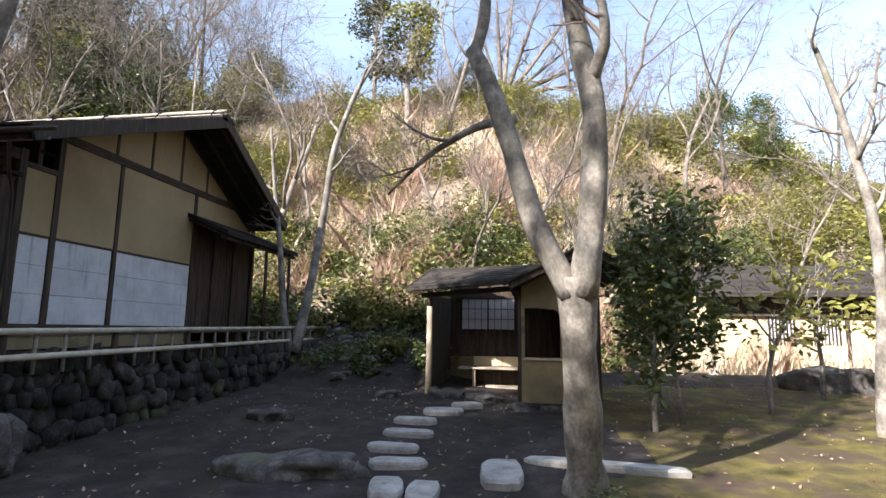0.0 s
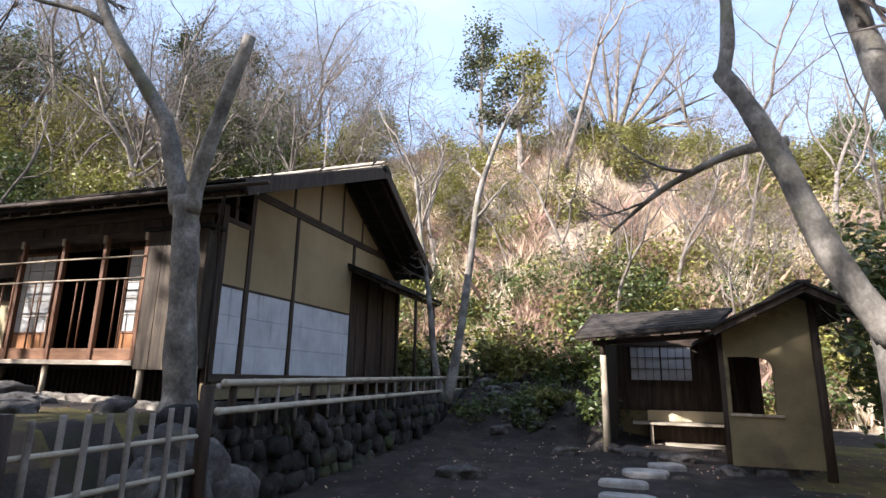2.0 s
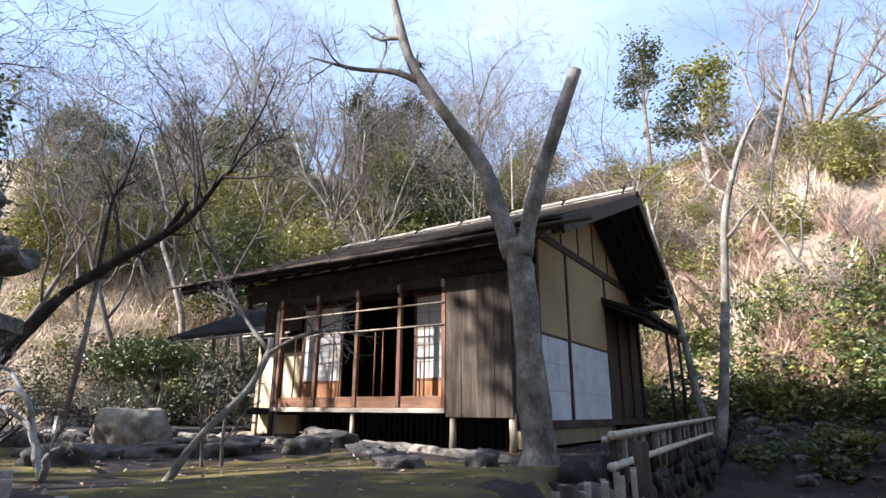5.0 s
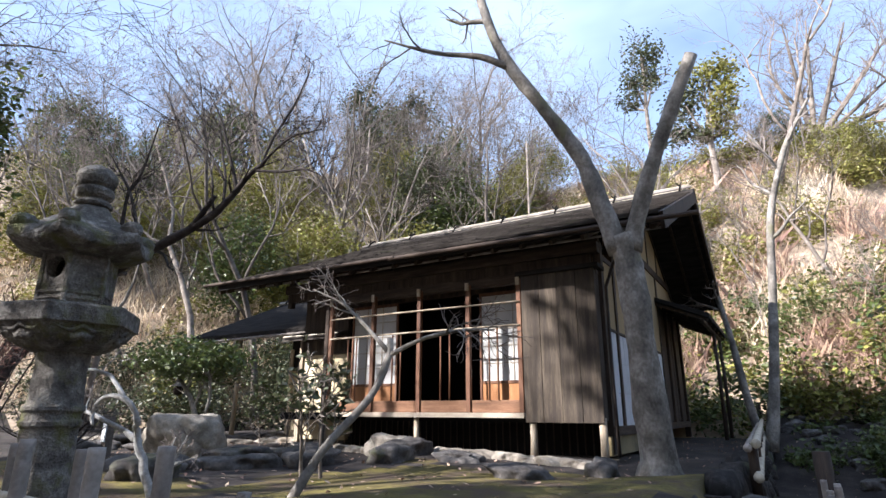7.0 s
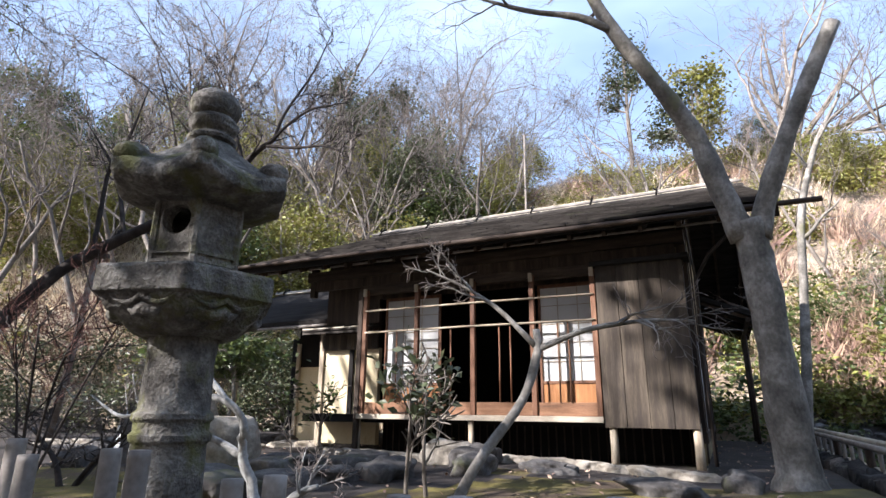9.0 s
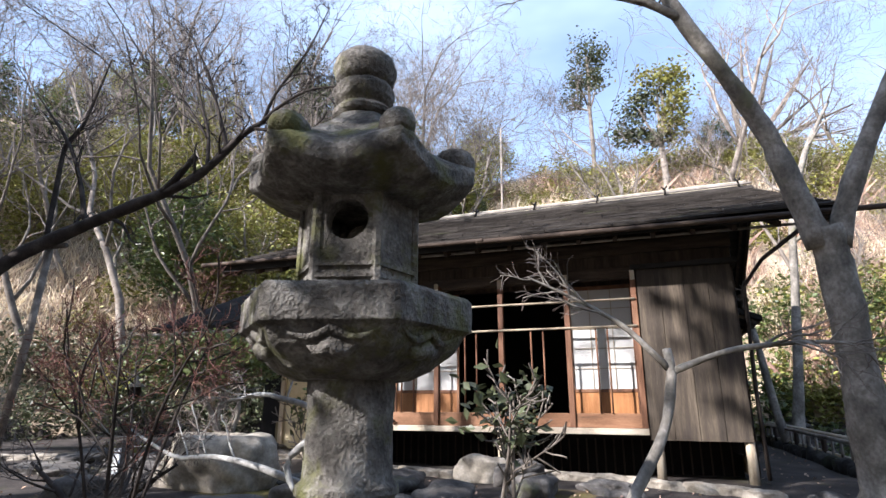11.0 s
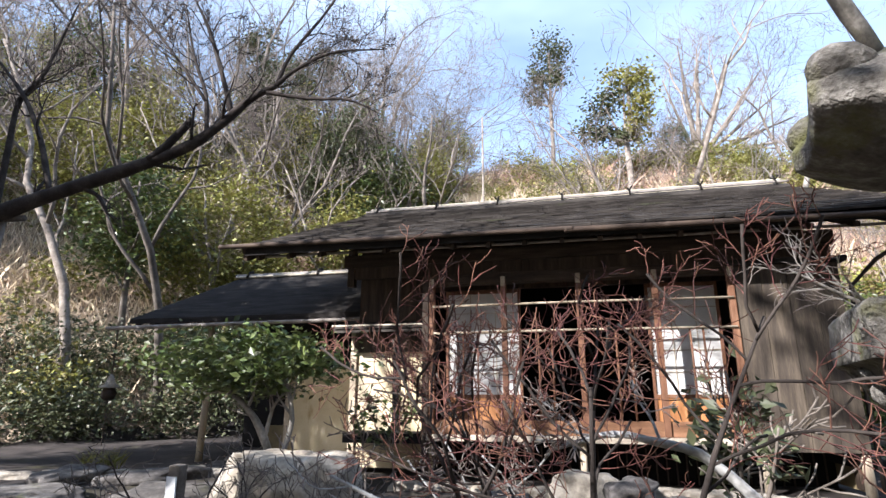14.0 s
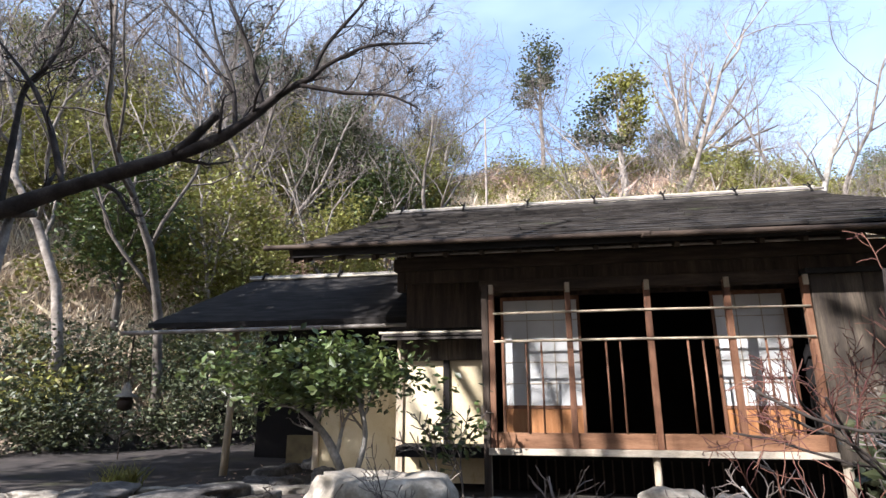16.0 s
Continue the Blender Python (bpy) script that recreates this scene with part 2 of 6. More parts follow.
# ---- mesh helpers ----
class Geo:
    """Collects vertices and faces for one mesh."""

    def __init__(self):
        self.v, self.f, self.n = [], [], 0

    def add(self, verts, faces):
        self.v.append(np.asarray(verts, float).reshape(-1, 3))
        self.f.extend([tuple(int(i) + self.n for i in q) for q in faces])
        self.n += len(self.v[-1])
        return self

    def box(self, x0, x1, y0, y1, z0, z1, m=None):
        v = [(x, y, z) for x in (x0, x1) for y in (y0, y1) for z in (z0, z1)]
        if m is not None:
            v = [tuple(m @ Vector(p)) for p in v]
        return self.add(v, [(0, 1, 3, 2), (4, 6, 7, 5), (0, 4, 5, 1), (2, 3, 7, 6), (0, 2, 6, 4), (1, 5, 7, 3)])

    def prism(self, outline, axis, a, b):
        """Extrudes an outline in the two other axes from a to b along axis."""
        k = "xyz".index(axis)
        pts = []
        for c in (a, b):
            for p in outline:
                q = list(p)
                q.insert(k, c)
                pts.append(q)
        n = len(outline)
        return self.add(pts, [tuple(range(n)), tuple(range(2 * n - 1, n - 1, -1))] + [(i, i + n, (i + 1) % n + n, (i + 1) % n) for i in range(n)])

    def tube(self, pts, radii, sides=8, caps=True):
        p = np.asarray(pts, float)
        k = len(p)
        r = np.full(k, radii, float) if np.isscalar(radii) else np.asarray(radii, float)
        d = np.gradient(p, axis=0)
        d /= np.linalg.norm(d, axis=1, keepdims=True) + 1e-9
        ref = np.array([0.31, 0.17, 0.93]) if abs(d[:, 2]).mean() < 0.8 else np.array([0.95, 0.2, 0.1])
        u = np.cross(d, ref)
        u /= np.linalg.norm(u, axis=1, keepdims=True) + 1e-9
        w = np.cross(d, u)
        a = np.arange(sides) * 2 * math.pi / sides
        ring = (u[:, None, :] * np.cos(a)[None, :, None] + w[:, None, :] * np.sin(a)[None, :, None]) * r[:, None, None] + p[:, None, :]
        faces = [(i * sides + j, i * sides + (j + 1) % sides, (i + 1) * sides + (j + 1) % sides, (i + 1) * sides + j) for i in range(k - 1) for j in range(sides)]
        if caps:
            faces += [tuple(range(sides - 1, -1, -1)), tuple(range((k - 1) * sides, k * sides))]
        return self.add(ring.reshape(-1, 3), faces)

    def lathe(self, centre, profile, sides=24, turn=0.0):
        """Rings of (radius, height) round an upright axis."""
        a = np.arange(sides) * 2 * math.pi / sides + turn
        v = [(centre[0] + r * math.cos(t), centre[1] + r * math.sin(t), centre[2] + z) for r, z in profile for t in a]
        k = len(profile)
        f = [(i * sides + j, i * sides + (j + 1) % sides, (i + 1) * sides + (j + 1) % sides, (i + 1) * sides + j) for i in range(k - 1) for j in range(sides)]
        f += [tuple(range(sides - 1, -1, -1)), tuple(range((k - 1) * sides, k * sides))]
        return self.add(v, f)

    def leaves(self, centres, size, rng, long=1.9, droop=0.0, up=0.3):
        """Small folded leaves at the given centres."""
        c = np.asarray(centres, float)
        n = len(c)
        d = rng.normal(size=(n, 3))
        d[:, 2] = d[:, 2] * 0.5 - droop
        d /= np.linalg.norm(d, axis=1, keepdims=True)
        nn = rng.normal(size=(n, 3))
        nn[:, 2] = np.abs(nn[:, 2]) + up
        s = np.cross(d, nn)
        s /= np.linalg.norm(s, axis=1, keepdims=True) + 1e-9
        k = size * (0.65 + 0.7 * rng.random((n, 1)))
        h = np.cross(s, d)
        v = np.stack([c - d * k * long / 2, c + s * k / 2 + h * k * 0.12, c + d * k * long / 2, c - s * k / 2 + h * k * 0.12], 1).reshape(-1, 3)
        idx = np.arange(n)[:, None] * 4 + np.arange(4)[None, :]
        return self.add(v, idx.tolist())

    def blades(self, roots, height, width, lean, rng):
        """Upright grass blades, each one bent triangle pair."""
        c = np.asarray(roots, float)
        n = len(c)
        a = rng.random(n) * 2 * math.pi
        side = np.stack([np.cos(a), np.sin(a), np.zeros(n)], 1)
        tip = rng.normal(size=(n, 3)) * lean
        tip[:, 2] = 1
        h = (height * (0.5 + 0.9 * rng.random(n)))[:, None]
        mid = c + tip * h * 0.5 * np.array([0.6, 0.6, 1])
        w = width * (0.6 + 0.8 * rng.random((n, 1)))
        v = np.stack([c - side * w / 2, c + side * w / 2, mid + side * w * 0.4, c + tip * h, mid - side * w * 0.4], 1).reshape(-1, 3)
        idx = np.arange(n)[:, None] * 5 + np.arange(5)[None, :]
        return self.add(v, idx.tolist())

    def mesh(self, name, smooth=False):
        me = bpy.data.meshes.new(name)
        v = np.concatenate(self.v) if self.v else np.zeros((0, 3))
        me.from_pydata(v.tolist(), [], self.f)
        if smooth:
            me.polygons.foreach_set("use_smooth", [True] * len(me.polygons))
        me.update()
        return me


def put(name, geo, material, parent=None, label="", smooth=False, bevel=0.0):
    """Links a Geo (or a ready mesh) as one object, under a thing or part where given."""
    me = geo if isinstance(geo, bpy.types.Mesh) else geo.mesh(name, smooth)
    if not me.materials:
        me.materials.append(material)
    ob = new(name, me)
    if parent is not None:
        ob.parent = parent
        if parent.parent is None:
            ob.matrix_parent_inverse = Matrix.Translation(-parent.location)
    if name in ("leaf_mass", "crown", "twig_spray", "branch_spray"):
        tagged(ob, kind="stuff")
    if label:
        ob["label"] = label
    if bevel:
        bv = ob.modifiers.new("edges", "BEVEL")
        bv.width, bv.segments, bv.limit_method = bevel, 2, "ANGLE"
    return ob


def thing(name, label, category, at=(0, 0, 0), group="", kind=""):
    ob = new(name)
    ob.location = at
    ob.empty_display_size = 0.1
    return tagged(ob, label, category, group, kind)


def rock_mesh(seed, detail=3, rough=0.22, flat=1.0):
    """A unit boulder with broad facets and small knocks."""
    bm = bmesh.new()
    bmesh.ops.create_icosphere(bm, subdivisions=detail, radius=1.0)
    o = Vector((seed * 3.7, seed * 1.9, seed * 5.3))
    for v in bm.verts:
        p = v.co.copy()
        k = 1 + rough * noise.noise(p * 1.1 + o) * 1.6 + rough * 0.5 * noise.noise(p * 2.7 + o) + rough * 0.16 * noise.noise(p * 7 + o)
        q = p * k
        q.z = math.copysign(abs(q.z) ** flat, q.z)
        v.co = q
    me = bpy.data.meshes.new("rock")
    bm.to_mesh(me)
    bm.free()
    me.polygons.foreach_set("use_smooth", [True] * len(me.polygons))
    return me


def smooth01(a, b, t):
    t = min(1.0, max(0.0, (t - a) / (b - a)))
    return t * t * (3 - 2 * t)


# ---- lie of the land ----
WALL_X = -3.5                       # face of the retaining wall


def height(x, y):
    low = 0.10 + 0.05 * max(0.0, min(y, 16) - 6) + 0.03 * noise.noise(Vector((x * 0.7, y * 0.7, 3)))
    path = 0.12 + 0.78 * smooth01(1.5, -9.5, x)
    base = low + (max(low, path) - low) * smooth01(4.0, 0.6, y)
    terr = 1.14 + 0.085 * noise.noise(Vector((x * 0.5, y * 0.5, 9)))
    edge = smooth01(-2.95, -3.9, x) if y < 4.9 else (1.0 if x < WALL_X - 0.14 else 0.0)
    t = edge * smooth01(0.15, 1.2, y)
    z = base + (terr - base) * t
    if -3.4 < x < 3.0 and 11.8 < y:
        z += 0.30 * (min(y, 15.6) - 11.8) * smooth01(2.0, -0.5, x)
    toe = 15.6 + max(0.0, x - 3.0) * 0.62
    run = max(0.0, y - toe)
    hill = 0.80 * min(run, 17.0) + 0.12 * max(0.0, min(run, 60.0) - 17.0)
    s = -0.72 * (x + 17.6) + 0.69 * (y - 13.2)
    left = 0.92 * min(max(0.0, s), 18.0) + 0.25 * max(0.0, min(s, 45.0) - 18.0)
    up = max(hill, left) + 0.25 * min(hill, left) * 0.2
    if up > 0:
        up += 0.5 * min(1.0, up / 3) * noise.noise(Vector((x * 0.23, y * 0.23, 1))) + 0.16 * min(1.0, up) * noise.noise(Vector((x * 0.9, y * 0.9, 5)))
    # banks behind the path and far right, added to cut skylight
    z += 0.55 * max(0.0, min(-8.0 - y, 24.0)) + (0.5 * max(0.0, min(x - 15.0, 24.0)) if y < 30 else 0.0)
    return z + max(0.0, up)


def spread(a, b, step, far):
    mid = list(np.arange(a, b + step / 2, step))
    lo, hi, d = [a], [b], step
    while lo[-1] > -far:
        d *= 1.35
        lo.append(lo[-1] - d)
        hi.append(hi[-1] + d)
    return np.array(lo[:0:-1] + mid + hi[1:])


XS, YS = spread(-26.0, 14.0, 0.22, 700.0), spread(-3.0, 34.0, 0.22, 700.0)
zs = [[height(x, y) for x in XS] for y in YS]
verts = [(x, y, zs[j][i]) for j, y in enumerate(YS) for i, x in enumerate(XS)]
nx = len(XS)
faces = [(j * nx + i, j * nx + i + 1, (j + 1) * nx + i + 1, (j + 1) * nx + i) for j in range(len(YS) - 1) for i in range(nx - 1)]
ground_mesh = bpy.data.meshes.new("ground")
ground_mesh.from_pydata(verts, [], faces)
for k in ("earth", "moss", "hill"):
    ground_mesh.materials.append(M[k])
kinds = []
for a, b, c, d in faces:
    x, y, z = (sum(verts[q][k] for q in (a, b, c, d)) / 4 for k in range(3))
    w = noise.noise(Vector((x * 0.8, y * 0.8, 2))) * 0.9
    if y > 15.4 + w or -0.72 * (x + 17.6) + 0.69 * (y - 13.2) > 0.3 + w or abs(x + 5) > 40 or y < -8:
        kinds.append(2)
    elif x > 2.9 + w and y < 13 + w and y > 0.8:
        kinds.append(1)
    elif -11.5 + w < x < -3.6 and 1.0 < y + 0.5 * w < 5.6 and noise.noise(Vector((x * 0.55, y * 0.55, 7))) > -0.12:
        kinds.append(1)
    else:
        kinds.append(0)
ground_mesh.polygons.foreach_set("material_index", kinds)
ground_mesh.polygons.foreach_set("use_smooth", [True] * len(faces))
tagged(new("ground", ground_mesh), "packed earth and moss garden ground below a dry wooded hillside", "ground", kind="structure")


# ---- the tea house ----
def beam(g, p, q, w, h=None):
    """A square timber from p to q, in g."""
    p, q = Vector(p), Vector(q)
    h = h or w
    d = q - p
    m = Matrix.Translation((p + q) / 2) @ d.to_track_quat("X", "Z").to_matrix().to_4x4()
    return g.box(-d.length / 2, d.length / 2, -w / 2, w / 2, -h / 2, h / 2, m)


HX, HY0, HY1, HL = -5.03, 6.95, 13.80, -10.90      # gable wall, front, back, left end
FLOOR = 1.62
house = thing("tea_house", "wooden tea house with tan clay walls and dark shingled gable roof", "tea house", (-8, 10, 1.15))
H = lambda name, g, m, label="", bevel=0.006, smooth=False, parent=None: put(name, g, M[m], parent or house, label, smooth, bevel)

RIDGE = (10.52, 5.86)
roof_z = lambda y: RIDGE[1] - (0.412 * (RIDGE[0] - y) if y < RIDGE[0] else 0.555 * (y - RIDGE[0]))
# gable wall: clay above, white wainscot below
H("gable_wall", Geo().prism([(7.66, 2.84), (11.16, 2.84), (11.16, 3.85), (13.78, 3.85), (13.78, roof_z(13.78) - 0.16), (RIDGE[0], RIDGE[1] - 0.16), (7.66, roof_z(7.66) - 0.16)], "x", HX - 0.10, HX), "mud", "tan clay plaster gable wall", 0)
H("corner_wall", Geo().box(HX - 0.10, HX, 7.02, 7.66, 2.84, 3.84), "mud", "", 0)
for y0, y1 in ((7.10, 7.62), (7.74, 8.90), (9.02, 11.12)):
    for z0, z1, sh in ((1.56, 1.99, 0), (1.994, 2.41, 0.004), (2.414, 2.825, 0.001)):
        H("wainscot_panel", Geo().box(HX - 0.06, HX - 0.004 + sh, y0, y1, z0, z1), "white", "", 0.004)
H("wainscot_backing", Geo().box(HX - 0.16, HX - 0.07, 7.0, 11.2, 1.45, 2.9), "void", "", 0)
for y, z0, z1, w in ((7.05, 1.22, 4.05, 0.12), (7.68, 1.45, roof_z(7.68) - 0.2, 0.10), (8.96, 1.45, 4.40, 0.085), (11.17, 1.25, 4.42, 0.10), (13.74, 1.22, 4.3, 0.12)):
    H("wall_post", Geo().box(HX - 0.09, HX + 0.022, y - w / 2, y + w / 2, z0, z1), "wood")
H("gable_beam", Geo().box(HX - 0.1, HX + 0.03, 7.63, 13.8, 4.37, 4.51), "woodh")
H("wainscot_rail", Geo().box(HX - 0.07, HX + 0.012, 7.1, 11.12, 2.825, 2.862), "woodh", "", 0.003)
H("corner_rail", Geo().box(HX - 0.08, HX + 0.02, 7.0, 7.66, 3.80, 3.88), "woodh")
H("ground_sill", Geo().box(HX - 0.12, HX + 0.035, 7.0, 13.8, 1.44, 1.56), "woodh", "weathered grey ground sill")
for y in (8.80, 9.70, 10.60, 11.52, 12.4):
    H("gable_stud", Geo().box(HX - 0.05, HX + 0.014, y - 0.032, y + 0.032, 4.51, roof_z(y) - 0.16), "wood", "", 0.004)
# side doors under the awning
side_door = H("side_door", Geo().box(HX - 0.10, HX - 0.05, 11.22, 13.68, 1.56, 3.85), "wood", "dark board side door", 0)
for i in range(9):
    y = 11.24 + i * 0.27
    H("door_board", Geo().box(HX - 0.05, HX - 0.028 + 0.004 * (i % 2), y, y + 0.262, 1.58, 3.84), "wood", "", 0.004, parent=side_door)
for y in (12.02, 12.86):
    H("door_stile", Geo().box(HX - 0.05, HX + 0.02, y - 0.05, y + 0.05, 1.56, 3.85), "wood", parent=side_door)
# awning over the side door
awn = H("awning", Geo().prism([(HX - 0.02, 3.86), (HX - 0.02, 3.95), (-4.08, 3.55), (-4.08, 3.45)], "y", 10.92, 14.45), "darkroof", "dark shingled awning over the side door", 0.008)
for y in (11.0, 11.7, 12.4, 13.1, 13.8, 14.35):
    beam(g := Geo(), (HX, y, 3.81), (-4.12, y, 3.42), 0.05)
    H("awning_rafter", g, "wood", "", 0, parent=awn)
beam(g := Geo(), (-4.22, 10.95, 3.42), (-4.22, 14.42, 3.42), 0.07)
H("awning_purlin", g, "woodh", parent=awn)
for y in (12.92, 14.2):
    H("awning_post", Geo().tube([(-4.22, y, 1.2), (-4.21, y, 2.4), (-4.22, y, 3.4)], [0.042, 0.038, 0.036], 8), "wood", "", 0, True)
# other walls
H("back_wall", Geo().box(HL, HX, HY1 - 0.1, HY1, 1.2, 4.35), "mud", "", 0)
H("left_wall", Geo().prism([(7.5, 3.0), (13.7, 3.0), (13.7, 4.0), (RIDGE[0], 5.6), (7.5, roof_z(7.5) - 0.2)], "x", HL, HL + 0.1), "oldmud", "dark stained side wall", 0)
H("front_upper_wall", Geo().box(HL, HX - 0.1, 7.38, 7.46, 3.58, 4.3), "wood", "dark wall above the opening", 0)
H("front_side_wall", Geo().box(HL, -9.82, 7.38, 7.46, 3.02, 3.58), "wood", "", 0)
# black sheets line the room; its shade is put into their colour
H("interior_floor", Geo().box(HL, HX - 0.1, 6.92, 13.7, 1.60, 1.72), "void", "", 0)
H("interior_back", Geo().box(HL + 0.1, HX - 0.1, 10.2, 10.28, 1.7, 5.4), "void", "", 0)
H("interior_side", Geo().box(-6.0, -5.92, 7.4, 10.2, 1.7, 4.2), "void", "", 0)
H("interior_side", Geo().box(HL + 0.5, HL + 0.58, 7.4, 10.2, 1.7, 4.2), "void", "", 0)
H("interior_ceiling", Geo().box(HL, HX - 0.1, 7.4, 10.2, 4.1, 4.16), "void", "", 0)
# lintel and head beams of the front
H("lintel", Geo().box(-9.85, -5.05, 6.86, 7.0, 3.56, 3.70), "woodh")
H("eave_beam", Geo().box(-10.95, HX + 0.02, 6.84, 6.98, 3.86, 4.02), "woodh", "dark eave beam")
H("upper_board_front", Geo().box(-10.9, HX - 0.1, 6.9, 6.95, 3.70, 3.86), "wood", "", 0)
for x in (-10.86, -8.6, -6.1):
    H("upper_post", Geo().box(x - 0.05, x + 0.05, 6.88, 6.98, 3.6, 4.1), "wood")
# front veranda rail: sill, posts, bars
H("front_sill", Geo().box(-9.76, -6.13, 6.74, 7.0, 1.655, 1.725), "pale", "pale weathered sill beam")
H("kick_board", Geo().box(-9.70, -6.14, 6.80, 6.83, 1.727, 1.895), "redwood", "reddish wooden kick board")
for i, x in enumerate((-9.70, -8.785, -7.875, -7.0, -6.17)):
    post = H("front_post", Geo().box(x - 0.034, x + 0.034, 6.77, 6.84, 1.727, 3.60), "redpost", "reddish square front post")
    H("post_cap", Geo().box(x - 0.028, x + 0.028, 6.74, 6.77, 3.50, 3.62), "palepost", "pale cut post end", 0.004, parent=post)
for z in (3.265, 2.93):
    H("cross_bar", Geo().tube([(-9.68, 6.76, z), (-8.0, 6.765, z + 0.006), (-6.16, 6.76, z - 0.004)], 0.015, 8), "palepost", "thin pale bamboo cross bar", 0, True)
for x in (-9.30, -9.12, -8.38, -8.22, -7.48, -7.32, -6.66, -6.52):
    H("baluster", Geo().tube([(x, 6.79, 1.895), (x + 0.004, 6.79, 2.4), (x, 6.79, 2.925)], 0.0125, 6), "redpost", "", 0, True)
H("corner_post", Geo().box(-9.82, -9.74, 6.76, 6.86, 1.2, 3.62), "wood", "dark corner post")
for x, w in ((-7.93, 0.04), (-6.04, 0.048), (-9.78, 0.045), (-5.1, 0.05)):
    H("floor_post", Geo().tube([(x, 6.84, 1.16), (x + 0.005, 6.84, 1.4), (x, 6.84, 1.66)], [w * 1.1, w, w], 10), "palepost", "pale round floor post", 0, True)
# black sheet painted as the shade under the floor
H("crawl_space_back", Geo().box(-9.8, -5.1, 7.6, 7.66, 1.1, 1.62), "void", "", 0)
for i in range(40):
    x = -9.7 + i * 0.115
    H("crawl_space_slat", Geo().tube([(x, 7.56, 1.12), (x, 7.56, 1.6)], 0.012, 5), "wood", "", 0)
# shutter case of wide boards
case = H("shutter_case", Geo().box(-6.13, -5.06, 6.80, 7.02, 1.63, 3.60), "board", "tall weathered board shutter case", 0)
for i in range(4):
    x = -6.12 + i * 0.2665
    H("case_board", Geo().box(x, x + 0.261, 6.765 + 0.004 * (i % 2), 6.797, 1.60, 3.62), "board", "", 0.003, parent=case)
H("case_cap", Geo().box(-6.18, -4.98, 6.70, 7.04, 3.62, 3.68), "darkroof", "", 0.004, parent=case)
H("side_skirt", Geo().box(HX - 0.06, HX + 0.0, 6.98, 11.2, 1.2, 1.44), "oldmud", "", 0)


# sliding paper screens behind the rail
def shoji(x0, x1, y, sunny):
    t = H("shoji_screen", Geo().box(x0, x0 + 0.035, y - 0.02, y + 0.02, 1.74, 3.55), "redpost", "sliding paper screen with an orange-brown lower panel")
    H("stile", Geo().box(x1 - 0.035, x1, y - 0.02, y + 0.02, 1.74, 3.55), "redpost", "", 0.003, parent=t)
    for z0, z1 in ((1.74, 1.80), (2.15, 2.19), (3.50, 3.55)):
        H("rail", Geo().box(x0 + 0.035, x1 - 0.035, y - 0.018, y + 0.018, z0, z1), "redpost", "", 0.003, parent=t)
    H("lower_panel", Geo().box(x0 + 0.03, x1 - 0.03, y - 0.006, y + 0.006, 1.79, 2.16), "hipboard", "orange-brown wooden lower panel", 0, parent=t)
    H("paper", Geo().box(x0 + 0.03, x1 - 0.03, y + 0.004, y + 0.008, 2.18, 3.51), "paper", "white paper", 0, parent=t)
    for k in range(1, 5):
        z = 2.19 + k * 0.262
        H("muntin", Geo().box(x0 + 0.03, x1 - 0.03, y - 0.009, y + 0.003, z - 0.004, z + 0.004), "palepost", "", 0, parent=t)
    for k in range(1, 3):
        x = x0 + (x1 - x0) * k / 3
        H("muntin", Geo().box(x - 0.004, x + 0.004, y - 0.008, y + 0.003, 2.18, 3.51), "palepost", "", 0, parent=t)


shoji(-9.62, -8.62, 7.28, True)
shoji(-7.05, -6.20, 7.28, True)

# roof: slabs, shingle courses, ridge of bamboo, gutters
RX0, RX1 = -12.05, -4.05
roof = H("roof", Geo().prism([(6.18, roof_z(6.18) - 0.05), (RIDGE[0], RIDGE[1] - 0.05), (13.55, roof_z(13.55) - 0.05), (13.55, roof_z(13.55) - 0.17), (RIDGE[0], RIDGE[1] - 0.20), (6.18, roof_z(6.18) - 0.15)], "x", RX0, RX1), "darkroof", "dark bark-shingle roof with a bamboo ridge", 0.01)
rng = random.Random(11)
tile_mesh = Geo().box(-0.5, 0.5, -0.5, 0.5, -0.5, 0.5).mesh("shingle")
tile_mesh.materials.append(M["shingle"])


def shingles(parent, mesh, x0, x1, y_eave, y_ridge, zf, rows, name="shingle"):
    pitch = (y_ridge - y_eave) / rows
    ang = math.atan2(zf(y_ridge) - zf(y_eave), y_ridge - y_eave)
    for r in range(rows):
        y = y_eave + (r + 0.5) * pitch
        x = x0
        while x < x1 - 0.05:
            w = min(rng.uniform(0.35, 0.8), x1 - x)
            ob = put(name, mesh, None, parent)
            ob.matrix_basis = pose(x + w / 2, y, zf(y) - 0.02 + rng.uniform(-0.006, 0.006), math.degrees(ang) * 1.0 - 4.0 + rng.uniform(-0.6, 0.6)) @ Matrix.Diagonal((w - rng.uniform(0.004, 0.012), abs(pitch) * 1.35, 0.03, 1))
            x += w


